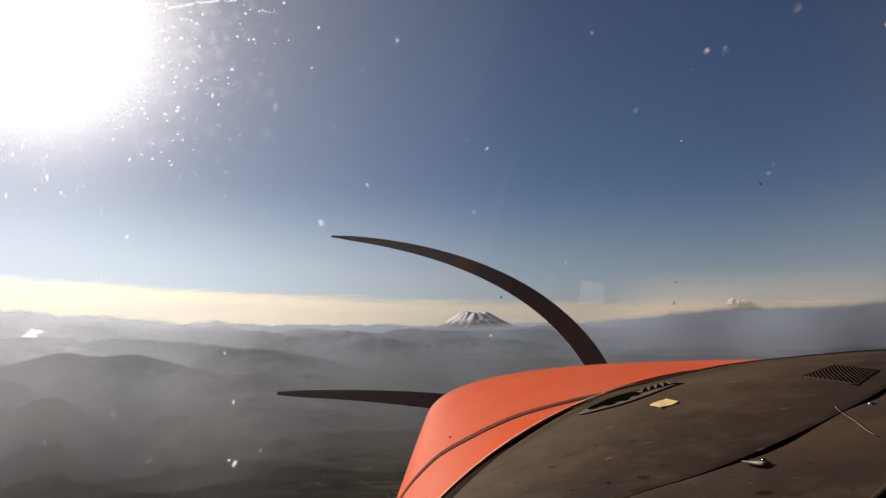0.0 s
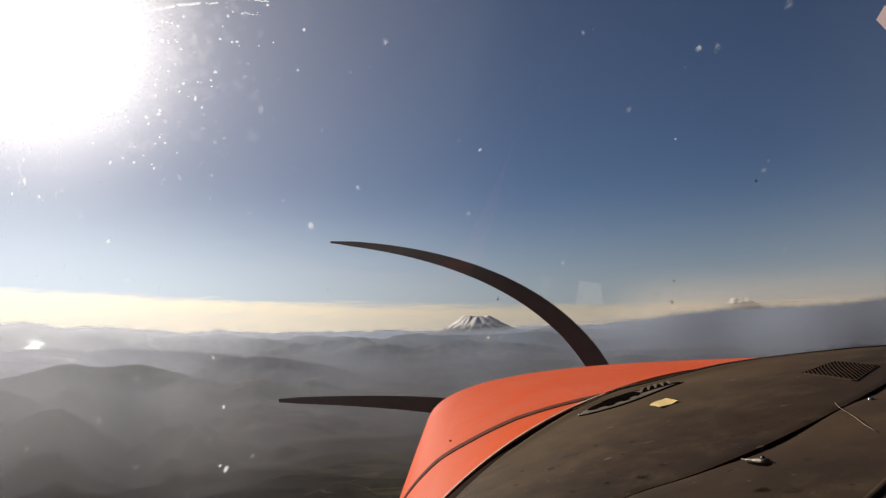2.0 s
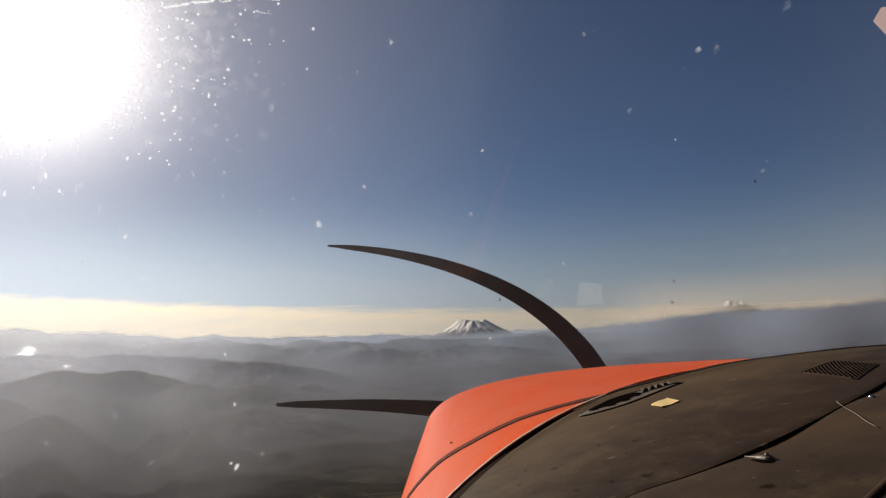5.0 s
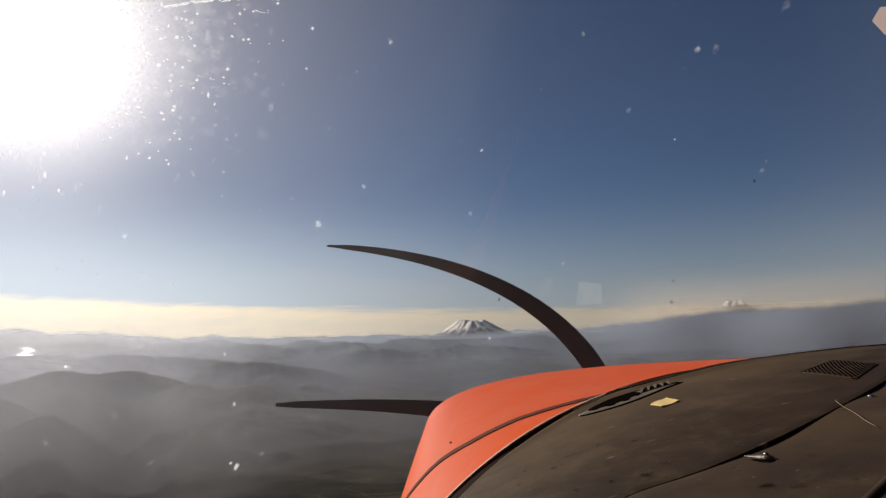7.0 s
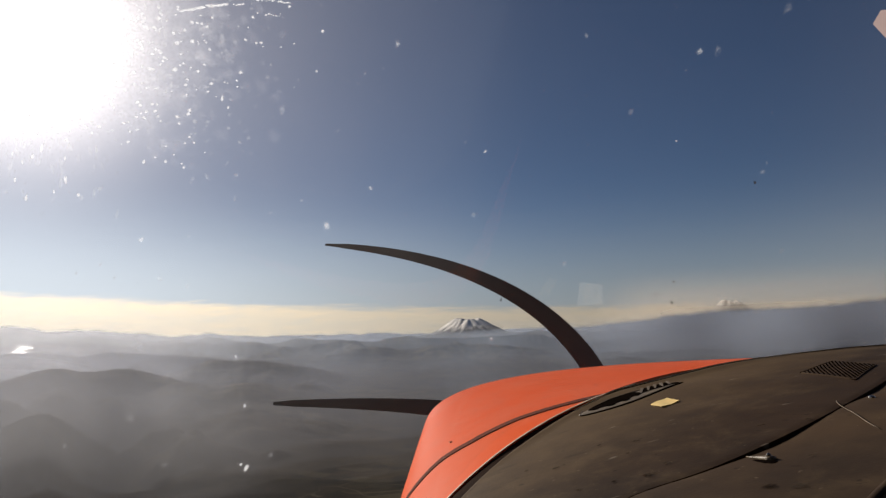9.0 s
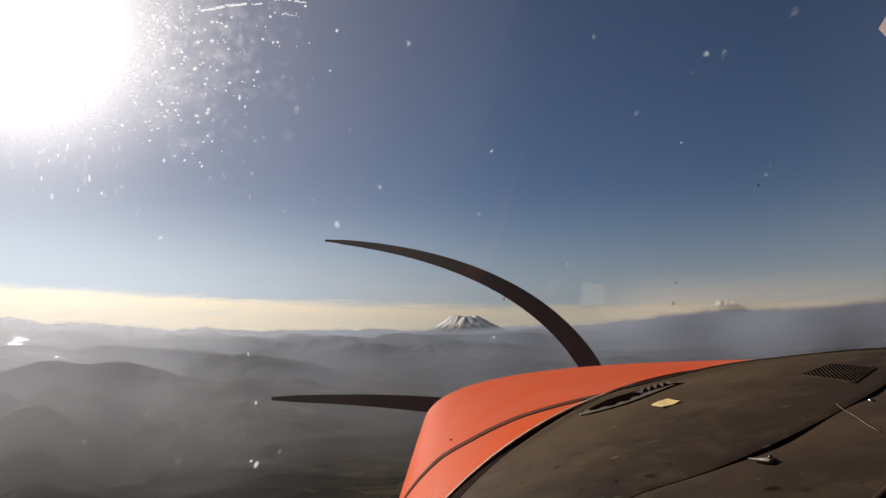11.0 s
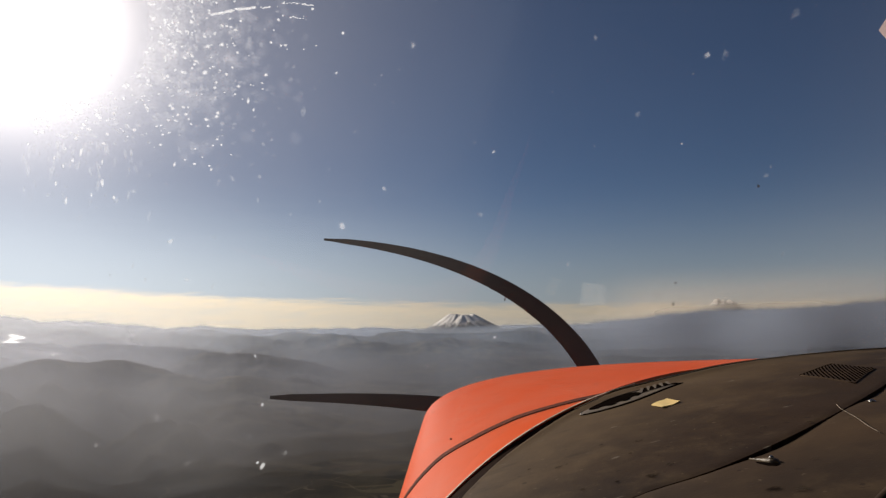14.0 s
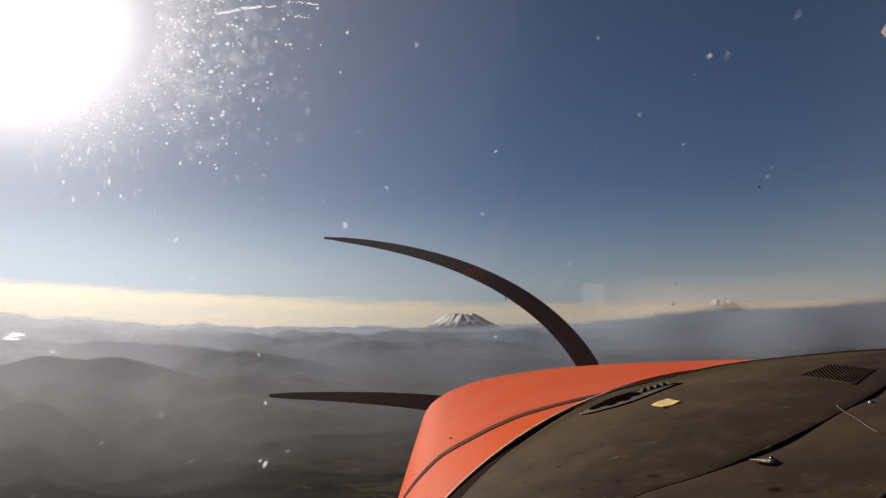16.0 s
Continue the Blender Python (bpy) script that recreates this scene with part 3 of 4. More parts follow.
def build_volcano(name, az, dist, top_el, base, height, radius, flat, seed, lean, rough, mat, label):
    """A broad cone with a flat, broken crater rim and radial ribs."""
    n, k = 160, 46
    verts, faces = [], []
    z0 = ALT + dist * math.tan(math.radians(top_el)) - height
    for i in range(k + 1):
        rho = radius * base * i / k
        for j in range(n):
            a = 2 * math.pi * j / n
            s = max(0.0, (rho - flat) / (radius - flat))
            prof = (1 - s) ** 1.08 if s < 1 else -(s - 1) * 0.25
            if rho < flat:
                prof = 1 - 0.06 * (1 - rho / flat)
            rib = noise.noise((math.cos(a) * 4.5, math.sin(a) * 4.5, rho * 0.006 + seed))
            fine = noise.noise((math.cos(a) * 14, math.sin(a) * 14, rho * 0.02 + seed))
            rim = 0.018 * math.sin(a * 2 + seed) + 0.014 * math.sin(a * 5 + 2 * seed) - lean * math.cos(a)
            z = height * (prof * (1 + rim * (1 - s if s < 1 else 0)) + rough * (0.12 * rib + 0.07 * fine) * min(1, rho / flat) * max(0.15, 1 - s))
            verts.append((rho * math.cos(a), 1.8 * rho * math.sin(a), z))
    for i in range(k):
        for j in range(n):
            faces.append((i * n + j, i * n + (j + 1) % n, (i + 1) * n + (j + 1) % n, (i + 1) * n + j))
    ob = mesh_object(name, verts, faces, mat)
    ob.location = (dist * math.sin(math.radians(az)), dist * math.cos(math.radians(az)), z0)
    return tagged(ob, label, "mountain")


build_volcano("snowy_volcano", 2.15, 4080.0, 0.12, 1.35, 88.0, 255.0, 84.0, 2.0, 0.03, 1.0, SNOW, "broad flat-topped volcano with streaks of snow on its flanks")
build_volcano("snowy_volcano", 24.25, 4880.0, 0.70, 1.5, 77.0, 146.0, 40.0, 5.0, 0.0, 3.0, THIN_SNOW, "far pale snow-covered volcano above the hazy ridge line")


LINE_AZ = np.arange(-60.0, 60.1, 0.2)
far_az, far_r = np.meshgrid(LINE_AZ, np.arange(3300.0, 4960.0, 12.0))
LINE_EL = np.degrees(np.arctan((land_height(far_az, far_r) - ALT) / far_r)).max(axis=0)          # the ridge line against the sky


def build_haze(radius, alpha, top=40.0, sector=None, tint=(0.335, 0.362, 0.438, 1), calm=1.0, brim=None):
    """A sheet standing in for haze that thins out up to the height top or, with brim, is cut along the ridge line to
    veil the land and not the sky (brim: the depth of its soft edge).
    """
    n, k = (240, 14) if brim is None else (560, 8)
    first, last = (-95.0, 95.0) if not sector else (-95.0, sector[0]) if sector[1] < sector[0] else (sector[0], 95.0)
    turn = [radians(first + (last - first) * j / (n - 1)) if sector or brim else 2 * math.pi * j / n for j in range(n)]
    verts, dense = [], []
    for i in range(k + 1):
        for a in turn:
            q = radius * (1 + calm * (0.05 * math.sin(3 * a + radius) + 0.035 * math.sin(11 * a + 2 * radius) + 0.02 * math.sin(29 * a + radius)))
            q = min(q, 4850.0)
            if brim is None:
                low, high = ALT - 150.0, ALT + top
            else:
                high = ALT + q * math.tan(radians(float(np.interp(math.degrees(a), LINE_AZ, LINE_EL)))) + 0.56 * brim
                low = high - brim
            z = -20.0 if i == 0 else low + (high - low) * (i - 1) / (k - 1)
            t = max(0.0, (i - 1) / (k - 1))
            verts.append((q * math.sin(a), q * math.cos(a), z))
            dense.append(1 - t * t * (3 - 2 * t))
    faces = [(i * n + j, i * n + (j + 1) % n, (i + 1) * n + (j + 1) % n, (i + 1) * n + j) for i in range(k) for j in range(n - 1 if sector or brim else n)]
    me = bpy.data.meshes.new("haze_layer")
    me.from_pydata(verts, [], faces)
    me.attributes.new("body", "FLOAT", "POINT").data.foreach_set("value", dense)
    me.materials.append(haze_material(alpha, sector, tint))
    tagged(new("haze_layer", me), "thin tinted sheet standing in for haze before the ridges", "haze", group="haze layers", kind="structure")


for k in range(14):
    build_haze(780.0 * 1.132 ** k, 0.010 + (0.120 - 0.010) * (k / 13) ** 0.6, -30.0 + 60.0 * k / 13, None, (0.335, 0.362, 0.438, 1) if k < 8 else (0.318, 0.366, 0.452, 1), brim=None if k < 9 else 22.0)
for k in range(6):                                    # low foreground haze, its shade put into a dark tint
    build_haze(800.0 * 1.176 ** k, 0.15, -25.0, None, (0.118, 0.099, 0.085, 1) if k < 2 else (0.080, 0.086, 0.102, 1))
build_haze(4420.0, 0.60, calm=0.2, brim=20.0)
# left sheets: the glow of haze towards the sun is put into these tints
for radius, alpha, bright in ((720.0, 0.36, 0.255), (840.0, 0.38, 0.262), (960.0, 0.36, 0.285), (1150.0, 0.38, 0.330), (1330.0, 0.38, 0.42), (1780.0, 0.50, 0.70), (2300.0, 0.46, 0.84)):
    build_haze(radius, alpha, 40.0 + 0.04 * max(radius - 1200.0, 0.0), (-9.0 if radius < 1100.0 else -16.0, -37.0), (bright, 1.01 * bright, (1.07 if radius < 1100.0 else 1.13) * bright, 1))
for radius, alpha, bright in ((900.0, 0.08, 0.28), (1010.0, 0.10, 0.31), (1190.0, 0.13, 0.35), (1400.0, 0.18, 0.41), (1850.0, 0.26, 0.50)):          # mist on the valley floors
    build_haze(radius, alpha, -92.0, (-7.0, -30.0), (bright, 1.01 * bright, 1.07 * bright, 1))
# the same sun-side glow in the tint, up to the ridge line
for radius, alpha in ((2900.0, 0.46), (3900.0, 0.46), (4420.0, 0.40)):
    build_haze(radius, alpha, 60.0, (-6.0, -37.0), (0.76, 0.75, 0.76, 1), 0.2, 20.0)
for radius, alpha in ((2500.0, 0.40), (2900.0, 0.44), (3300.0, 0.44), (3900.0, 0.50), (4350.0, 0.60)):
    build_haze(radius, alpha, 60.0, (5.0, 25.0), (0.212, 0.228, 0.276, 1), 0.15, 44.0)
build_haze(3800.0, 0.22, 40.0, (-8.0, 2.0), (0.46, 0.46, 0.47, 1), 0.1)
# sheets tinted like the low sky, added to pale the far volcano
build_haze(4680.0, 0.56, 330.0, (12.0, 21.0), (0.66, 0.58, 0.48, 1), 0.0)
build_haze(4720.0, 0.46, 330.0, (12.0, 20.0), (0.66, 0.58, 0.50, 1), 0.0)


# ---- aircraft ----
AXIS = 0.5                       # its centre line, to the right of the eye
plane = tagged(new("aircraft"), "light aircraft with red nose and dusty dark dashboard in flight", "aircraft")
plane.location = (0, 0, ALT)


def dash_z(x):
    return -0.045 - 0.33 * (x - AXIS) ** 2 - 0.0009 * min(1.0, max(0.0, (min(x, 1 - x) - 0.33) / 0.08))


def rim_y(x):
    """Forward edge of the dashboard."""
    x = x if x < AXIS else 2 * AXIS - x
    return 0.628 + 0.17 * x - 0.165 * math.exp(-max(x, -0.06) / 0.065) - 0.014 * min(1.0, max(0.0, (0.155 - x) / 0.09)) - 0.008 * math.exp(-((x - 0.045) / 0.05) ** 2) + 0.003 * math.exp(-((x - 0.20) / 0.05) ** 2) + 0.007 * math.exp(-((x - 0.165) / 0.022) ** 2)


def gap_y(x):
    """Line of the gap between the dashboard and the hood aft of it."""
    x = min(x, 0.42)
    return 0.3463 - 0.1354 * x + 1.642 * x * x + 0.008 * math.exp(-((x - 0.103) / 0.025) ** 2)


def nose_shape(y):
    s = min(max((y - 0.5) / 0.5, -0.3), 1.05)
    return -0.060 - 0.0145 * s, 0.20 - 0.095 * s, 0.575 - 0.040 * s, 2.4 + 0.75 * max(s, 0.0) ** 1.5 + 0.25 * s


def nose_z(x, y):
    top, h, w, p = nose_shape(y)
    u = min(abs(x - AXIS) / w, 0.9999)
    return top - h * (1 - (1 - u ** p) ** (1 / p))


def nose_point(y, phi, inset=0.0):
    """A point of the cowling's section at y; phi from 0 (one flank) over the top to pi (the other)."""
    top, h, w, p = nose_shape(y)
    c, s = math.cos(phi), math.sin(phi)
    x = AXIS - (w - inset) * math.copysign(abs(c) ** (2 / p), c)
    return Vector((x, y, top - h + (h - inset) * max(s, 0.0) ** (2 / p)))


def trim_y(x):
    x = x if x < AXIS else 2 * AXIS - x
    x = min(x, 0.33)
    return 0.5261 + 0.9962 * x + -0.8519 * x * x + 0.6730 * x ** 3


def build_cowling():
    bm = bmesh.new()
    secs = [(0.45 + 0.01322 * k, 0.0) for k in range(40)] + [(0.982, 0.003), (1.000, 0.009), (1.014, 0.020), (1.023, 0.034), (1.028, 0.052), (1.030, 0.075)]
    n = 96
    rings = []
    for y, inset in secs:
        ring = []
        f = (y - 0.45) / 0.5156
        top, h, w, p = nose_shape(y)
        for d in (0.46, 0.34, 0.22, 0.12, 0.05):
            ring.append((AXIS - (w - inset) + 0.22 * d * d, y, top - h - d))
        for k in range(n + 1):
            v = nose_point(y, math.pi * k / n, inset)
            if inset == 0.0:                      # the skin ends under the windshield's seal
                first = max(0.45, trim_y(v.x) + 0.0015)
                v = nose_point(first + (0.9655 - first) * f, math.pi * k / n)
            ring.append(v)
        for d in (0.05, 0.12, 0.22, 0.34, 0.46):
            ring.append((AXIS + (w - inset) - 0.22 * d * d, y, top - h - d))
        rings.append([bm.verts.new(v) for v in ring])
    for a, b in zip(rings, rings[1:]):
        for k in range(len(a) - 1):
            bm.faces.new((a[k], a[k + 1], b[k + 1], b[k]))
    bm.faces.new(rings[-1])
    return part("cowling", bm, RED, plane, "glossy orange-red engine cowling with small chips")


cowling = build_cowling()


def build_nose_bowl():
    """Front of the cowling, drawn in towards the propeller shaft."""
    def at(u, v):
        a = 2 * math.pi * u
        y = 1.028 + 0.40 * v
        w = 0.40 * (1 - v) ** 0.7 + 0.14 * (1 - (1 - v) ** 0.7)
        h = 0.20 * (1 - v) ** 0.7 + 0.13 * (1 - (1 - v) ** 0.7)
        return Vector((AXIS + w * math.cos(a), y, -0.36 + 0.02 * v + h * math.sin(a)))
    part("nose_bowl", grid_bm(at, 48, 10), RED, cowling, "rounded red nose behind the propeller")


build_nose_bowl()


def strip_on(fn_y, x0, x1, width, lift, mat, name, parent, label="", n=60, taper=0):
    """A band that follows the cowling's skin along y = fn_y(x)."""
    def at(u, v):
        x = x0 + (x1 - x0) * u
        end = (1 - u) if taper > 0 else u
        y = fn_y(x) + (v - 0.5) * width * (min(1.0, 0.1 + end / 0.3) if taper else 1.0)
        return Vector((x, y, nose_z(x, y) + lift))
    return part(name, grid_bm(at, n, 4, thick=(0, 0, -0.0008)), mat, parent, label)


def seam_y(x):
    x = x if x < AXIS else 2 * AXIS - x
    return 0.648 + 0.013 * min(1.0, max(0.0, (x - 0.02) / 0.05)) + 0.05 * max(x - 0.06, 0) + 1.0 * max(x - 0.16, 0) ** 2 - 0.6 * max(-x - 0.01, 0)


strip_on(seam_y, -0.055, 1.055, 0.012, 0.0010, SEAM, "seam_strip", cowling, "dark grimy sealing strip across the cowling", 160)


def build_screw(x, y):
    bm = bmesh.new()
    bmesh.ops.create_uvsphere(bm, u_segments=10, v_segments=6, radius=0.0016)
    bmesh.ops.scale(bm, vec=(1, 1, 0.5), verts=bm.verts)
    bmesh.ops.translate(bm, vec=(x, y, nose_z(x, y) + 0.0005), verts=bm.verts)
    part("screw", bm, SEAM, cowling)


build_screw(0.002, 0.690)

# windshield
PANE_C = 0.79


def pane_y(x, z):
    x = min(x, 2 * AXIS - x)
    b = 0.587 + 0.224 * (x - 0.14) + 0.30 * max(x - 0.2, 0.0) ** 2 - 11.0 * max(0.105 - x, 0.0) ** 2      # wraps round to the door posts
    return b - PANE_C * z


def pane_point(u, v):
    x = AXIS - 0.66 * math.cos(math.pi * u)
    z = -0.12 - 0.35 * max(0.0, 0.1 - min(x, 1 - x)) + (0.60 + 0.35 * max(0.0, 0.1 - min(x, 1 - x))) * v
    return Vector((x, pane_y(x, z), z))


windshield = part("windshield", grid_bm(pane_point, 120, 30), GLASS, plane, "curved clear plexiglass windshield with dust and dried specks")
windshield.visible_shadow = False
if windshield.data.polygons[0].normal.y > 0:          # the glass faces the cabin
    windshield.data.flip_normals()

for x0, x1, taper in ((-0.06, 0.205, 1), (0.795, 1.06, -1)):
    strip_on(lambda x: trim_y(x) + 0.0008, x0, x1, 0.0036, 0.0011, TRIM, "trim_edge", windshield, "chipped cream metal edge", 80, taper)


def seal_point(u, v):
    x = -0.08 + 1.16 * u
    y = trim_y(x) - 0.001
    a = Vector((x, y, nose_z(x, y) - 0.001))
    b = Vector((x, rim_y(x) - 0.004, dash_z(x) - 0.0105))
    p = a.lerp(b, v)
    return p


part("seal", grid_bm(seal_point, 110, 10, thick=(0, 0, -0.003)), RUBBER, windshield, "black rubber seal")


# dashboard
def dash_point(u, v):
    x = -0.10 + 1.20 * u
    y0, y1 = gap_y(x if x < AXIS else 2 * AXIS - x), rim_y(x)
    y = y0 + (y1 - y0) * v
    roll = 0.0008 * max(0.0, (v - 0.985) / 0.015) ** 2 + 0.0006 * max(0.0, (0.02 - v) / 0.02) ** 2
    wave = 0.0012 * noise.noise((x * 14, y * 14, 3.0))
    lip = 0.0028 * min(1.0, max(0.1, (min(x, 1 - x) - 0.01) / 0.11)) * (1 - 0.85 * min(1.0, max(0.0, (min(x, 1 - x) - 0.28) / 0.10))) * min(1.0, max(0.0, (v - 0.90) / 0.09)) ** 2
    return Vector((x, y, dash_z(x) + lip - roll + wave))


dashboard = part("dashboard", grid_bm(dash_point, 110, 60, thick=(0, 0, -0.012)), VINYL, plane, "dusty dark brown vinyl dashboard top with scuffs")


def gap_open(x):
    """How far the gap stands open: widest at the latch, nearly shut beyond it, open again at the screw."""
    x = min(x, 1 - x)
    return math.exp(-((x - 0.186) / 0.030) ** 2) + 0.75 * math.exp(-((x - 0.300) / 0.030) ** 2)


def hood_drop(x):
    return 0.0005 + 0.0017 * gap_open(x)


def hood_point(u, v):
    x = -0.10 + 1.20 * u
    y1 = gap_y(x if x < AXIS else 2 * AXIS - x) - 0.0008 - 0.0016 * gap_open(x)
    y = y1 - 0.26 * (1 - v)
    roll = 0.0005 * max(0.0, (v - 0.98) / 0.02) ** 2 + hood_drop(x)
    return Vector((x, y, dash_z(x) - roll + 0.0012 * noise.noise((x * 11, y * 11, 8.0))))


hood = part("instrument_hood", grid_bm(hood_point, 100, 36, thick=(0, 0, -0.012)), HOOD, plane, "brown vinyl instrument hood behind the gap")
# black sheet added below the gap, standing in for its shade
part("gap_shade", grid_bm(lambda u, v: Vector((-0.10 + 1.2 * u, gap_y(-0.10 + 1.2 * u if u < 0.5 else 1.1 - 1.2 * u) - 0.012 + 0.02 * v, dash_z(-0.10 + 1.2 * u) - 0.014)), 60, 2, thick=(0, 0, -0.004)), BLACK, dashboard, "black sheet for the shade in the gap under the dashboard edge")


def on_dash(x, y, lift=0.0):
    return Vector((x, y, dash_z(x) + 0.0012 * noise.noise((x * 14, y * 14, 3.0)) + lift))


def build_defroster():
    """Almond-shaped defroster outlet near the glass: a torn slot, then four triangular vents between upright fins; flat
    black patches stand in for the shade inside.
    """
    a, b = Vector((0.1209, 0.5934)), Vector((0.2277, 0.6247))
    along = (b - a).normalized()
    side = Vector((-along.y, along.x))
    full = (b - a).length

    def at(s, w, lift):
        q = a + along * s + side * w
        return on_dash(q.x, q.y, lift)

    def low(u):
        return -0.0405 * u ** 0.55 * (1 - u) ** 1.05

    def high(u):
        return 0.070 * u ** 0.6 * (1 - u) ** 0.75

    plate = part("defroster", grid_bm(lambda u, v: at(u * full, low(u) + (high(u) - low(u)) * v, 0.0007 * math.sin(math.pi * v) ** 0.5), 48, 8, thick=(0, 0, -0.003)), FIN, dashboard, "worn brown defroster outlet with flat black patches for openings")
    for name, fn, lift, r, mat in (("lip", low, 0.0002, 0.0006, BLACK), ("lip", low, 0.0006, 0.0004, FIN), ("lip", high, 0.0006, 0.0005, FIN)):
        shift = 0.0 if mat is BLACK else 0.0022
        part(name, tube_bm([at(u * full, fn(u) + (shift if fn is low else -0.002), lift) for u in (k / 40 for k in range(41))], r, 6), mat, plate)

    def slot_shade(u, v):
        s = 0.0126 + 0.056 * u
        bottom = 0.0065 - 0.0215 * (u ** 0.5) * (1 - u) ** 0.55 + 0.0042 * (v < 0.5) * (int(u * 7) % 2) * (0.05 < u < 0.95)
        top = 0.0072 + 0.0225 * u ** 0.6 * (1 - 0.62 * u ** 4)
        return at(s, bottom + (top - bottom) * v, 0.0013)
    part("opening_shade", grid_bm(slot_shade, 42, 4, thick=(0, 0, -0.0004)), BLACK, plate, "flat black patch for the dark torn slot")

    def flat(corners, lift):
        bm = bmesh.new()
        over = [bm.verts.new(at(s, w, lift)) for s, w in corners]
        under = [bm.verts.new(v.co - Vector((0, 0, 0.0004))) for v in over]
        bm.faces.new(over)
        bm.faces.new(under[::-1])
        for k in range(len(over)):
            bm.faces.new((over[k], under[k], under[(k + 1) % len(over)], over[(k + 1) % len(over)]))
        return bm

    for k in range(4):
        d, e = 0.0080 * k, 0.0073 * k
        part("opening_shade", flat([(0.0692 + d, 0.0046), (0.0762 + d, 0.0030), (0.0850 + e, 0.0205), (0.0830 + e, 0.0215)], 0.0013), BLACK, plate, smooth=False)
    for k in range(5):                                # upright pale fins between the vents
        d, e = 0.0080 * k - 0.0040, 0.0073 * k - 0.0037
        bm = bmesh.new()
        foot = [at(0.0716 + d, 0.0040, 0.0010), at(0.0730 + d, 0.0038, 0.0010), at(0.0845 + e, 0.0195, 0.0010), at(0.0815 + e, 0.0202, 0.0010)]
        top = [q + Vector((0, 0, h)) for q, h in zip(foot, (0.0005, 0.0005, 0.0014, 0.0014))]
        vs = [bm.verts.new(q) for q in foot + top]
        for f in ((3, 2, 1, 0), (4, 5, 6, 7), (0, 1, 5, 4), (1, 2, 6, 5), (2, 3, 7, 6), (3, 0, 4, 7)):
            bm.faces.new([vs[q] for q in f])
        part("fin", bm, FIN, plate, "plastic fin coloured pale as if sunlit", smooth=False)
    ring = [(0.1060 + 0.0034 * math.cos(2 * math.pi * k / 10), 0.0032 + 0.0042 * math.sin(2 * math.pi * k / 10)) for k in range(10)]
    part("opening_shade", flat(ring, 0.0013), BLACK, plate, smooth=False)


build_defroster()


def build_grille():
    """Loudspeaker grille: a brown field with flat black strips that stand in for the shade in its slots."""
    c = [Vector((0.3078, 0.5592)), Vector((0.3589, 0.5962)), Vector((0.3608, 0.5388)), Vector((0.3094, 0.488))]

    def at(u, v, lift):
        q = c[0].lerp(c[1], u).lerp(c[3].lerp(c[2], u), v)
        return on_dash(q.x, q.y, lift)

    field = part("speaker_grille", grid_bm(lambda u, v: at(u, v, 0.0008), 8, 8, thick=(0, 0, -0.003)), VINYL, dashboard, "brown plastic loudspeaker grille with flat black strips for slots")
    for k in range(1, 21):                            # slots that slant across the field, each from edge to edge
        both = k / 10.5
        a, b = Vector((min(1.0, both), max(0.0, both - 1.0))), Vector((max(0.0, both - 1.0), min(1.0, both)))

        def slot_shade(s, w):
            q = a.lerp(b, 0.03 + 0.94 * w) + Vector((0.5, 0.5)) * (s - 0.5) * 0.040
            return at(min(max(q.x, 0.01), 0.99), min(max(q.y, 0.01), 0.99), 0.0012)
        part("slot_shade", grid_bm(slot_shade, 1, 10, thick=(0, 0, -0.0003)), BLACK, field, "", smooth=False)
    part("rim", tube_bm([at(u, 0.0, 0.0002) for u in (q / 10 for q in range(11))] , 0.0009, 6), BLACK, field, "dark rim along one side")


build_grille()
bead = [on_dash(x, rim_y(x) + 0.0012, 0.0026 - 0.0022 * min(1.0, max(0.0, (min(x, 1 - x) - 0.28) / 0.10))) for x in (0.16 + 0.68 * k / 60 for k in range(61))]
part("edge_bead", tube_bm(bead, [0.0012 - 0.0005 * min(1.0, max(0.0, (min(p.x, 1 - p.x) - 0.25) / 0.10)) for p in bead], 8), BLACK, dashboard, "thin black bead along the dashboard's edge")
# thin tan strip in place of the sun's highlight on the lip
sunlit_lip = [on_dash(x, rim_y(x) - 0.0016 - 0.0006 * noise.noise((x * 40, 2.0, 5.0)), 0.0031 - 0.0024 * min(1.0, max(0.0, (min(x, 1 - x) - 0.28) / 0.10))) for x in (0.12 + 0.76 * k / 90 for k in range(91))]
part("sunlit_lip_line", tube_bm(sunlit_lip, [max(0.0003, 0.0008 + 0.0007 * noise.noise((p.x * 60, 7.0, 1.0))) for p in sunlit_lip], 6, flat=0.5), LIP_LIGHT, dashboard, "pale tan line painted as sunlight along the dashboard's edge")


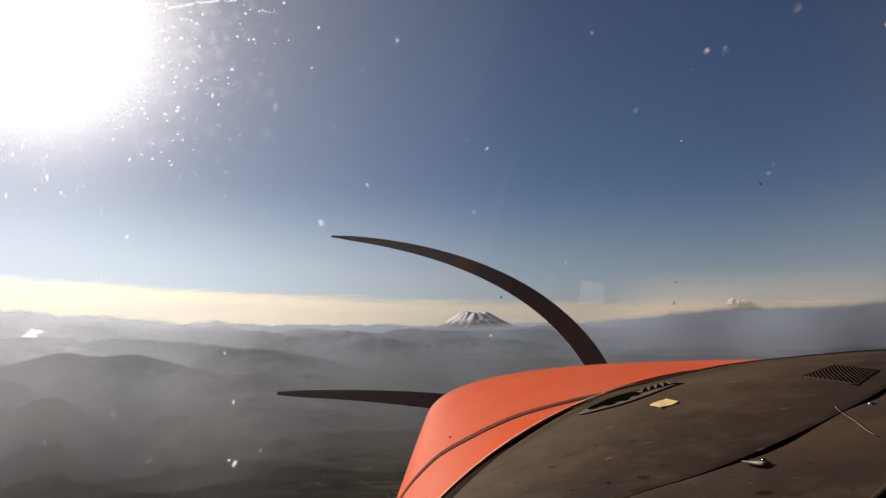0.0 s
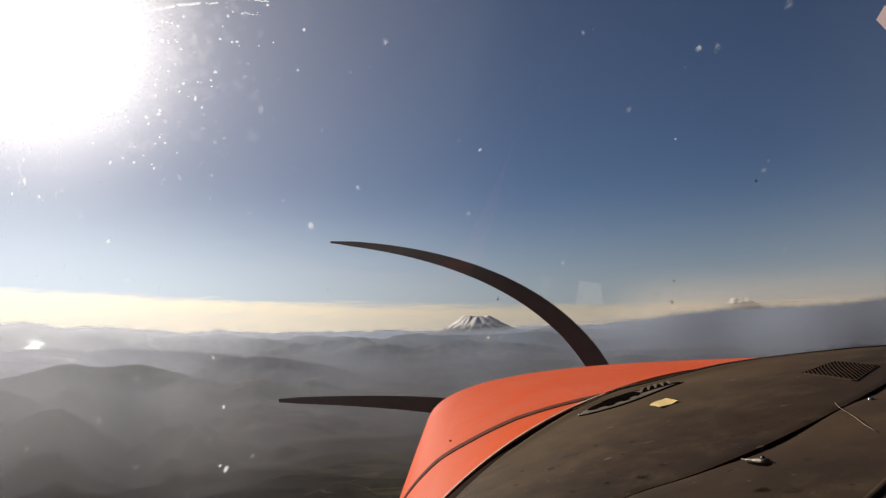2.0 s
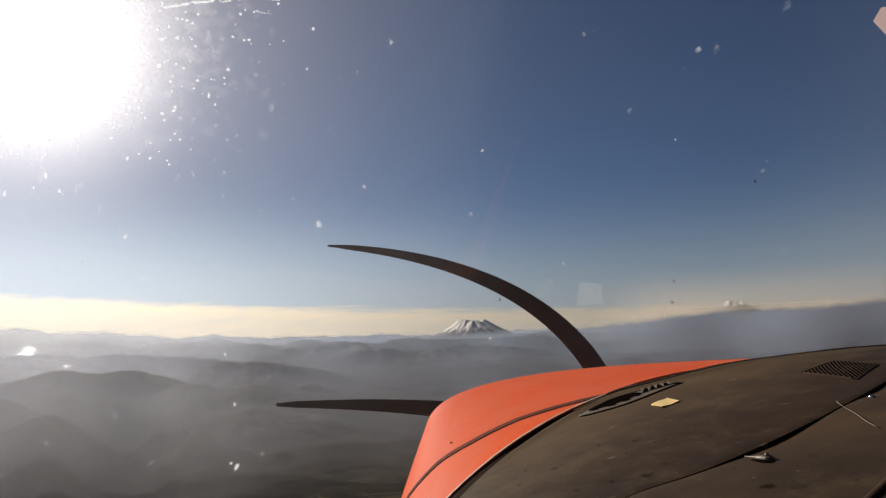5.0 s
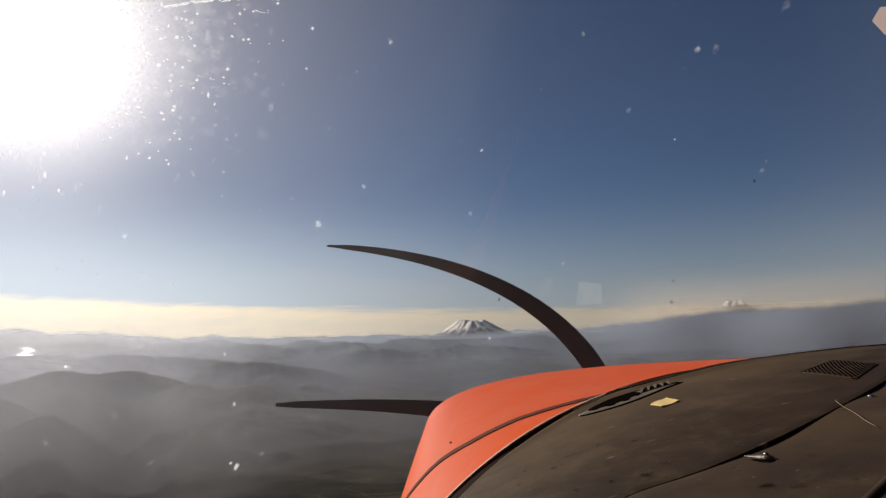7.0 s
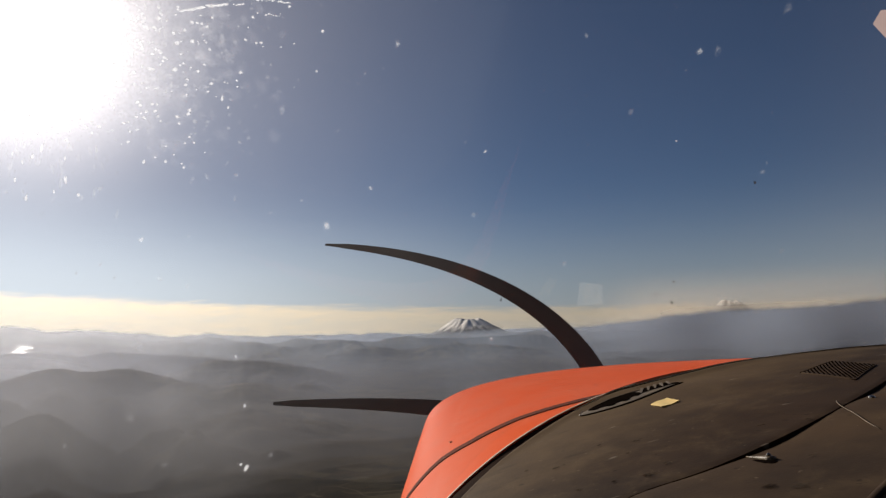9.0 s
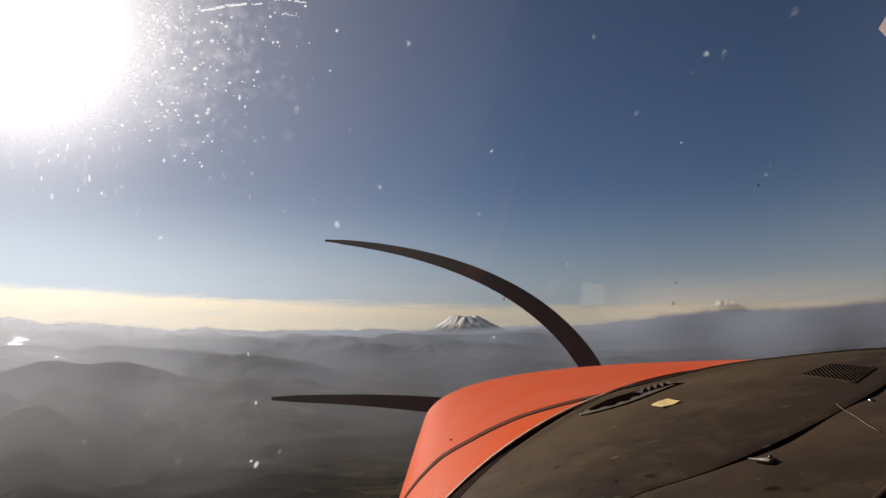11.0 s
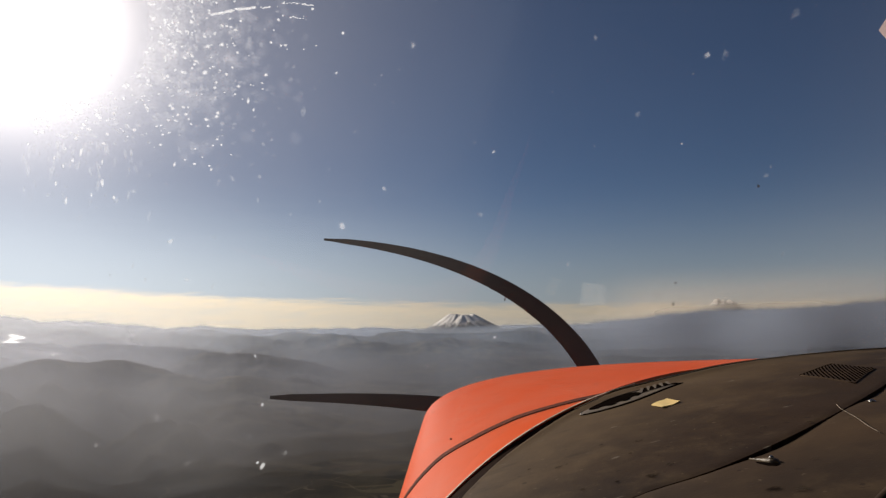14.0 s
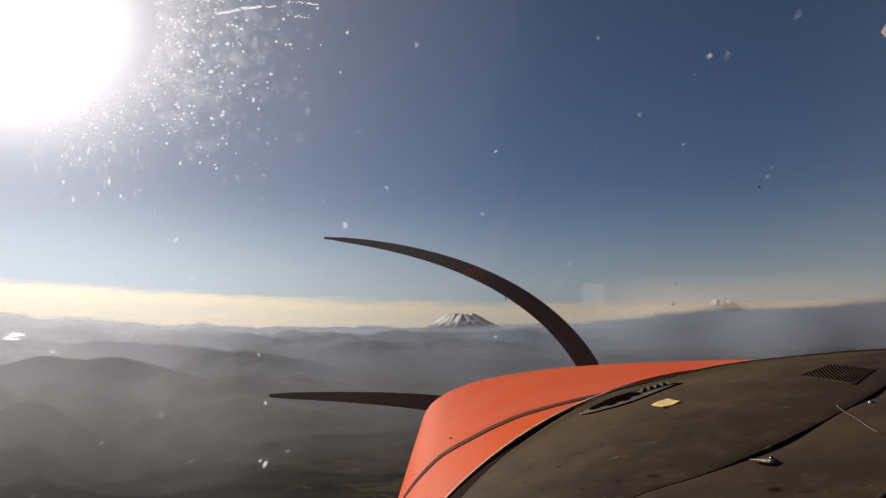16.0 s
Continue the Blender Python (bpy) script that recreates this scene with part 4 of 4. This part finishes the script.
def build_latch():
    """A low latch with a bright knob at the gap, a screw head and a loose thread on the hood."""
    a, b = Vector((0.1645, 0.3675)), Vector((0.1738, 0.3480))

    def spine(t, lift):
        q = a.lerp(b, t)
        return on_dash(q.x, q.y, lift - 0.0004 - hood_drop(q.x))

    # black base in place of the shadow under and beside the catch
    base = part("latch", tube_bm([spine(t, -0.0004) - Vector((0.0012, 0.0012, 0)) for t in (0.0, 0.3, 0.6, 0.85, 1.04, 1.12)], [0.0008, 0.0018, 0.0034, 0.0044, 0.0036, 0.0010], 14, 0.35), BLACK, hood, "small latch with a tarnished knob over a black painted shadow")
    part("catch", tube_bm([spine(t, 0.0009) + Vector((0.0006, 0.0010, 0.0)) for t in (0.12, 0.35, 0.62, 0.8, 0.92, 0.98)], [0.0004, 0.0010, 0.0022, 0.0032, 0.0026, 0.0006], 14, 0.75), KNOB, base, "tarnished brown catch")
    bm = bmesh.new()
    bmesh.ops.create_uvsphere(bm, u_segments=14, v_segments=8, radius=0.0014)
    bmesh.ops.translate(bm, vec=spine(0.78, 0.0030) + Vector((0.0004, 0.0006, 0)), verts=bm.verts)
    part("knob", bm, CHROME, base, "dull chrome knob")
    bm = bmesh.new()
    bmesh.ops.create_uvsphere(bm, u_segments=12, v_segments=8, radius=0.0024)
    bmesh.ops.scale(bm, vec=(1, 1, 0.7), verts=bm.verts)
    bmesh.ops.translate(bm, vec=on_dash(0.281, 0.4284, -hood_drop(0.281)), verts=bm.verts)
    part("screw_head", bm, CHROME, hood, "bright screw head")
    pts = [on_dash(0.2580 - 0.030 * t + 0.0075 * t * t, 0.4300 - 0.074 * t + 0.0015 * math.sin(9 * t), 0.0003 - hood_drop(0.25) * min(1.0, 3 * t) + 0.0012 * math.sin(3 * t)) for t in (k / 20 for k in range(21))]
    part("thread", tube_bm(pts, 0.0002, 6), STRING, hood, "loose pale thread")
    ridge = [on_dash(0.150 + 0.06 * t, 0.255 + 0.045 * t, -0.0016) for t in (k / 8 for k in range(9))]
    part("piping", tube_bm(ridge, 0.0022, 8, 0.6), HOOD, hood, "raised piping along the hood")


build_latch()


def build_marks():
    """Dark smudges and pale scuffs rubbed into the vinyl."""
    rows = [(0.1145, 0.3781, 0.0060, 0.0011, -25, 0), (0.0959, 0.3857, 0.0020, 0.0007, 10, 0), (0.0783, 0.4497, 0.0012, 0.0006, 0, 0), (0.1515, 0.3115, 0.0050, 0.0010, -8, 0),
            (0.1313, 0.4550, 0.0050, 0.0009, 12, 1), (0.0723, 0.4492, 0.0036, 0.0009, 0, 1), (0.0762, 0.3913, 0.0022, 0.0010, 40, 1), (0.1299, 0.4091, 0.0014, 0.0010, 0, 1),
            (0.1292, 0.3886, 0.0034, 0.0009, -10, 1), (0.1175, 0.4308, 0.0018, 0.0007, 0, 1), (0.1992, 0.4140, 0.0036, 0.0006, 0, 1), (0.2227, 0.4019, 0.0026, 0.0006, 10, 1),
            (0.1898, 0.3417, 0.0034, 0.0005, 0, 2), (0.1606, 0.3043, 0.0046, 0.0012, 0, 2), (0.1085, 0.4716, 0.0030, 0.0007, 20, 1), (0.0540, 0.4661, 0.0022, 0.0008, -15, 1)]
    own = random.Random(8)
    for x, y, long, wide, turn, kind in rows:
        bm = bmesh.new()
        body = bm.verts.layers.float.new("body")
        drop = 0.0 if kind < 2 and y > gap_y(x) else hood_drop(x) - 0.0003
        a = radians(turn)

        def at(e, f):
            px, py = x + e * math.cos(a) - f * math.sin(a), y + e * math.sin(a) + f * math.cos(a)
            return on_dash(px, py, 0.0007 - drop)
        mid = bm.verts.new(at(0, 0))
        mid[body] = 1.0
        inner = [bm.verts.new(at(0.55 * long * math.cos(t) * own.uniform(0.6, 1.1), 2.0 * wide * math.sin(t) * own.uniform(0.6, 1.1))) for t in (2 * math.pi * k / 14 for k in range(14))]
        outer = [bm.verts.new(at(long * math.cos(t) * own.uniform(0.8, 1.15), 3.6 * wide * math.sin(t) * own.uniform(0.7, 1.2))) for t in (2 * math.pi * k / 14 for k in range(14))]
        for v in inner:
            v[body] = 0.7
        for k in range(14):
            j = (k + 1) % 14
            bm.faces.new((mid, inner[k], inner[j]))
            bm.faces.new((inner[k], outer[k], outer[j], inner[j]))
        part("scuff" if kind else "smudge", bm, SCUFF if kind else SMUDGE, hood if kind == 2 or y < gap_y(x) else dashboard)


build_marks()


def build_note():
    c = [(0.1758, 0.5597), (0.1782, 0.5379), (0.1953, 0.5454), (0.1937, 0.5712)]
    q = [Vector((*v, 0)) for v in c]

    def at(u, v):
        p = q[0].lerp(q[3], u).lerp(q[1].lerp(q[2], u), v)
        return on_dash(p.x, p.y, 0.0012 + 0.0005 * math.sin(5 * u + 2 * v))
    ob = part("paper_note", grid_bm(at, 8, 8, thick=(0, 0, -0.0009)), PAPER, None)
    ob.location = (0, 0, ALT)
    tagged(ob, "small square yellow paper note lying on the dashboard", "note")


build_note()


# propeller
def bezier(p, t):
    s = 1 - t
    return p[0] * s ** 3 + 3 * p[1] * s * s * t + 3 * p[2] * s * t * t + p[3] * t ** 3


def build_blade(points, chords, name="blade"):
    """A blade of thin aerofoil section along points, in the propeller's plane."""
    bm = bmesh.new()
    rings = []
    for k, p in enumerate(points):
        along = (points[min(k + 1, len(points) - 1)] - points[max(k - 1, 0)]).normalized()
        side = along.cross(Vector((0, 1, 0))).normalized()
        c = chords[k]
        ring = []
        for s in range(16):
            a = 2 * math.pi * s / 16
            e, f = math.cos(a), math.sin(a)
            ring.append(bm.verts.new(p + side * 0.5 * c * e + Vector((0, 1, 0)) * (0.09 * c * f * (1 - 0.35 * e) + 0.22 * c * e)))
        rings.append(ring)
    for a, b in zip(rings, rings[1:]):
        for s in range(16):
            bm.faces.new((a[s], a[(s + 1) % 16], b[(s + 1) % 16], b[s]))
    bm.faces.new(rings[0])
    bm.faces.new(rings[-1])
    return part(name, bm, BLADE, propeller, "matt black curved propeller blade")


PROP_Y = 1.56
propeller = new("propeller")
propeller.parent = plane
HUB = Vector((AXIS, PROP_Y, -0.34))
up = [Vector((-0.289, PROP_Y, 0.199)), Vector((0.022, PROP_Y, 0.167)), Vector((0.277, PROP_Y, 0.055)), Vector((0.377, PROP_Y, -0.169))]
pts = [bezier(up, k / 36) for k in range(37)]
pts += [pts[-1].lerp(HUB, t) + Vector((-0.03 * math.sin(math.pi * t), 0, -0.03 * math.sin(math.pi * t))) for t in (0.2, 0.4, 0.6, 0.8, 0.97)]
build_blade(pts, [0.0082 + 0.046 * min(1, k / 32) ** 0.8 if k > 1 else 0.0055 + 0.0027 * k for k in range(len(pts))])
low = [Vector((-0.420, PROP_Y, -0.183)), Vector((-0.137, PROP_Y, -0.191)), Vector((0.137, PROP_Y, -0.205)), Vector((AXIS - 0.03, PROP_Y, -0.33))]
pts = [bezier(low, k / 36) for k in range(37)]
build_blade(pts, [0.012 + 0.030 * min(1, k / 20) if k > 1 else 0.0082 + 0.0027 * k for k in range(len(pts))])


def build_spinner():
    bm = bmesh.new()
    rings = []
    for k in range(9):
        t = k / 8
        rr, y = 0.115 * math.sqrt(max(1 - t * t, 0.0004)), PROP_Y - 0.04 + 0.24 * t
        rings.append([bm.verts.new((HUB.x + rr * math.cos(a), y, HUB.z + rr * math.sin(a))) for a in (2 * math.pi * s / 32 for s in range(32))])
    for a, b in zip(rings, rings[1:]):
        for s in range(32):
            bm.faces.new((a[s], a[(s + 1) % 32], b[(s + 1) % 32], b[s]))
    bm.faces.new(rings[0])
    part("spinner", bm, WHITE, propeller, "white spinner cone")
    part("shaft", tube_bm([HUB + Vector((0, -0.56, 0)), HUB + Vector((0, -0.03, 0))], 0.06, 20), CHROME, propeller)


build_spinner()


# unseen closed cabin round and behind the eye, windowless to keep the pane's reflections even
def build_cabin():
    x0, x1, z0, z1, y0, y1 = -0.18, 1.18, -0.95, 0.48, -1.7, 0.0
    w = 0.03

    def slab(name, a, b, mat, label=""):
        c, s = (Vector(a) + Vector(b)) / 2, Vector(b) - Vector(a)
        part(name, box_bm((s.x, s.y, s.z), 0.006, Matrix.Translation(c)), mat, plane, label, smooth=False)
    slab("cabin_roof", (x0, y0, z1), (x1, y1 + 0.20, z1 + w), CABIN, "grey cabin roof lining")
    slab("cabin_floor", (x0, y0, z0 - w), (x1, y1 + 0.1, z0), CABIN)
    slab("cabin_rear", (x0, y0 - w, z0), (x1, y0, z1), CABIN)
    for x in (x0 - w, x1):
        slab("cabin_side", (x, y0, z0), (x + w, y1, z1), CABIN)
    slab("instrument_panel", (-0.10, 0.10, -0.55), (1.10, 0.13, -0.20), BLACK, "black instrument panel below the hood")


build_cabin()
# ---- dirt and painted reflections on the windshield ----
def pane_dir(az, el):
    """The place on the pane seen from the eye at that azimuth and elevation."""
    d = Vector((math.sin(az) * math.cos(el), math.cos(az) * math.cos(el), math.sin(el)))
    lo, hi = 0.1, 1.2
    for _ in range(40):
        m = (lo + hi) / 2
        if d.y * m < pane_y(d.x * m, d.z * m):
            lo = m
        else:
            hi = m
    return d * (lo - 0.0015)


def blot(bm, p, size, long, turn, rng):
    """A flat uneven fleck at p, facing the eye."""
    away = p.normalized()
    right = away.cross(Vector((0, 0, 1))).normalized()
    upw = right.cross(away)
    e1 = right * math.cos(turn) + upw * math.sin(turn)
    e2 = upw * math.cos(turn) - right * math.sin(turn)
    n = 9
    body = bm.verts.layers.float.get("body") or bm.verts.layers.float.new("body")
    ring = [bm.verts.new(p + (e1 * math.cos(a) * long + e2 * math.sin(a)) * size * rng.uniform(0.65, 1.2)) for a in (2 * math.pi * k / n for k in range(n))]
    top = bm.verts.new(p - away * size * 0.12)
    top[body] = 1.0
    for k in range(n):
        bm.faces.new((ring[k], ring[(k + 1) % n], top))


rng = random.Random(5)
# larger specks: azimuth, elevation, size in milliradians
PALE = [(-10.4, 8.5, 6.0), (-6.4, 11.9, 5.2), (-25.7, 7.1, 4.4), (-14.2, 18.6, 5.5), (-17.9, 15.6, 4.2), (-3.5, 24.4, 5.5), (23.6, 21.2, 6.0), (4.3, 14.9, 3.0), (21.1, 14.3, 2.4), (-12.8, 15.4, 2.8), (-11.1, 21.9, 3.2), (11.0, 4.55, 3.4), (4.1, -1.9, 4.0), (1.9, -1.6, 2.4), (-2.2, -4.3, 2.8), (-17.5, -6.8, 3.2), (-18.2, -2.7, 3.0), (13.0, -6.0, 2.4), (14.4, -6.6, 2.4)]
DULL = [(3.0, 9.3, 6.0), (-30.7, -8.75, 4.0), (-26.2, -7.2, 5.0), (-11.1, -11.0, 3.0), (-15.4, -10.9, 4.0), (-22.1, 3.3, 4.5), (27.5, 10.9, 4.0), (27.9, 11.6, 2.5), (14.1, 23.9, 4.0), (-31.4, -4.5, 3.0), (-18.2, 12.8, 4.0), (28.3, 4.5, 4.0), (2.5, 15.8, 2.5), (-3.1, -0.5, 2.0), (-5.5, 19.5, 3.2), (25.0, 21.0, 6.0), (9.6, 1.5, 2.0), (-21.0, -5.0, 3.0), (30.5, 23.0, 6.5), (17.5, 17.2, 5.0)]
DARK = [(26.9, 10.15, 2.2), (5.15, 1.6, 2.0), (19.7, 0.7, 2.6), (20.0, 2.5, 1.8), (18.5, 1.5, 1.2)]
BRIGHT = [(-17.4, -11.75, 5.0), (-17.8, -11.45, 3.4), (-25.6, 13.4, 3.2), (-26.8, 14.9, 3.2), (-19.4, 19.1, 3.4), (-18.9, 18.4, 2.4), (-21.4, 21.1, 3.6), (-10.5, 25.2, 3.2)]
SPECKS_AND_REFLECTIONS = [(row, FLAKE, None) for row in PALE] + [(row, FAINT, None) for row in DULL] + [(row, GRIME, None) for row in DARK] + [(row, SPARK, None) for row in BRIGHT]
for k in range(4):                                    # reflection of the defroster's fins, painted as four short streaks side by side
    SPECKS_AND_REFLECTIONS.append(((15.73 + 0.52 * k, -3.28 + 0.15 * k, 2.4), PANE_REFLECTION, (3.2, 111.0)))
SPECKS_AND_REFLECTIONS.append(((-15.3, -12.9, 7.9), SMEAR, (3.0, 95.0)))
for (az, el, size), mat, form in SPECKS_AND_REFLECTIONS:
    stretch, turn = form or (rng.uniform(1.0, 1.8), rng.uniform(30.0, 130.0))
    bm = bmesh.new()
    p = pane_dir(radians(az), radians(el))
    blot(bm, p, size / 1000 * p.length, stretch, radians(turn), rng)
    part("speck_or_reflection", bm, mat, windshield)

# specks that glitter round the sun's place on the pane, over a mottled film
def near_sun(least, spread, low, high):
    rad, b = least + spread * abs(rng.gauss(0, 1)), radians(rng.uniform(low, high))
    return -34.5 + rad * math.cos(b) * 1.08, 23.8 + rad * math.sin(b)


bm, dull_bm, film_bm = bmesh.new(), bmesh.new(), bmesh.new()
for k in range(2700):
    az, el = near_sun(6.0, 5.4, -48, 34) if k % 5 else near_sun(6.2, 3.2, -110, -50)
    thin = el < 19.0 and az > -29.0 and rng.random() < 0.50          # fewer of them away from the glare
    if az > -37 and el < 29.5 and not thin:
        p = pane_dir(radians(az), radians(el))
        streak = el < 14.5 and az < -27.0                 # run down below the glare
        long, turn = (rng.uniform(1.5, 3.4), rng.uniform(1.35, 1.75)) if streak else (rng.uniform(1.0, 1.6), rng.uniform(-0.4, 0.6))
        if k % 11 < 2 and (not streak or k % 30 < 10):
            blot(bm, p, rng.choice((1.2, 1.6, 2.0, 2.6, 3.4)) * rng.uniform(0.7, 1.15) / 1000 * p.length, long, turn, rng)
        elif k % 10 < 7:
            blot(dull_bm, p, rng.uniform(1.2, 4.0) / 1000 * p.length, long, turn, rng)
        else:
            blot(film_bm, p, rng.uniform(5.0, 14.0) / 1000 * p.length, rng.uniform(1.0, 1.6), rng.uniform(0.0, 3.0), rng)
tagged(part("dull_specks", dull_bm, FAINT, windshield, "soft dull specks round the glare"), kind="stuff")
tagged(part("mottled_film", film_bm, MOTTLE, windshield, "mottled dried film round the glare"), kind="stuff")
# scratches across the upper part: azimuth and elevation of both ends, bow, number of glints, size
for a0, e0, a1, e1, bow, count, size in ((-20.9, 24.3, -17.0, 25.4, 0.10, 24, 2.7), (-16.6, 25.4, -15.6, 25.5, 0.0, 4, 1.9), (-14.5, 26.0, -11.4, 26.0, 0.05, 15, 1.6),
                                         (-27.0, 24.6, -22.6, 26.1, 0.25, 16, 1.9), (-25.4, 26.2, -20.2, 27.6, 0.2, 15, 1.7), (-13.6, 25.0, -11.9, 24.9, 0.0, 6, 1.3), (-19.0, 27.4, -12.0, 27.9, 0.1, 12, 1.2)):
    for k in range(count):
        t = (k + rng.uniform(0.1, 0.9)) / count
        p = pane_dir(radians(a0 - 2.0 + (a1 - a0) * t), radians(e0 + 1.2 + (e1 - e0) * t + 4 * bow * t * (1 - t) + rng.uniform(-0.06, 0.06)))
        blot(bm, p, size * rng.uniform(0.5, 1.1) / 1000 * p.length, rng.uniform(1.2, 3.6), 0.12, rng)
tagged(part("fine_specks", bm, SPARK, windshield, "glittering fine specks and scratches round the glare"), kind="stuff")
bm = bmesh.new()
for k in range(300):
    blot(bm, pane_dir(radians(rng.uniform(-36, 36)), radians(rng.uniform(-14, 31) if k % 4 else rng.uniform(0, 31))), rng.uniform(0.4, 1.6) / 2000, rng.uniform(1, 2), rng.uniform(0, 3), rng)
tagged(part("faint_dust", bm, FAINT, windshield, "faint dust flecks all over the pane"), kind="stuff")

# pale patch at the edge of the pane, put there for a reflection
c = [pane_dir(radians(a), radians(e)) for a, e in ((36.0, 20.4), (36.6, 21.2), (37.5, 21.0), (36.7, 19.2))]
bm = grid_bm(lambda u, v: c[0].lerp(c[1], u).lerp(c[3].lerp(c[2], u), v), 4, 4)
part("edge_reflection", bm, EDGE_REFLECTION, windshield, "small pale pink patch in place of a reflection")

# pale patch painted as the yellow note's reflection in the pane
c2 = [pane_dir(radians(a), radians(e)) for a, e in ((12.20, 2.86), (14.12, 2.58), (14.03, 0.85), (11.79, 0.78))]
bm = grid_bm(lambda u, v: c2[0].lerp(c2[1], u).lerp(c2[3].lerp(c2[2], u), v), 4, 4)
part("note_reflection", bm, PANE_REFLECTION, windshield, "faint pale square painted as the note's reflection")
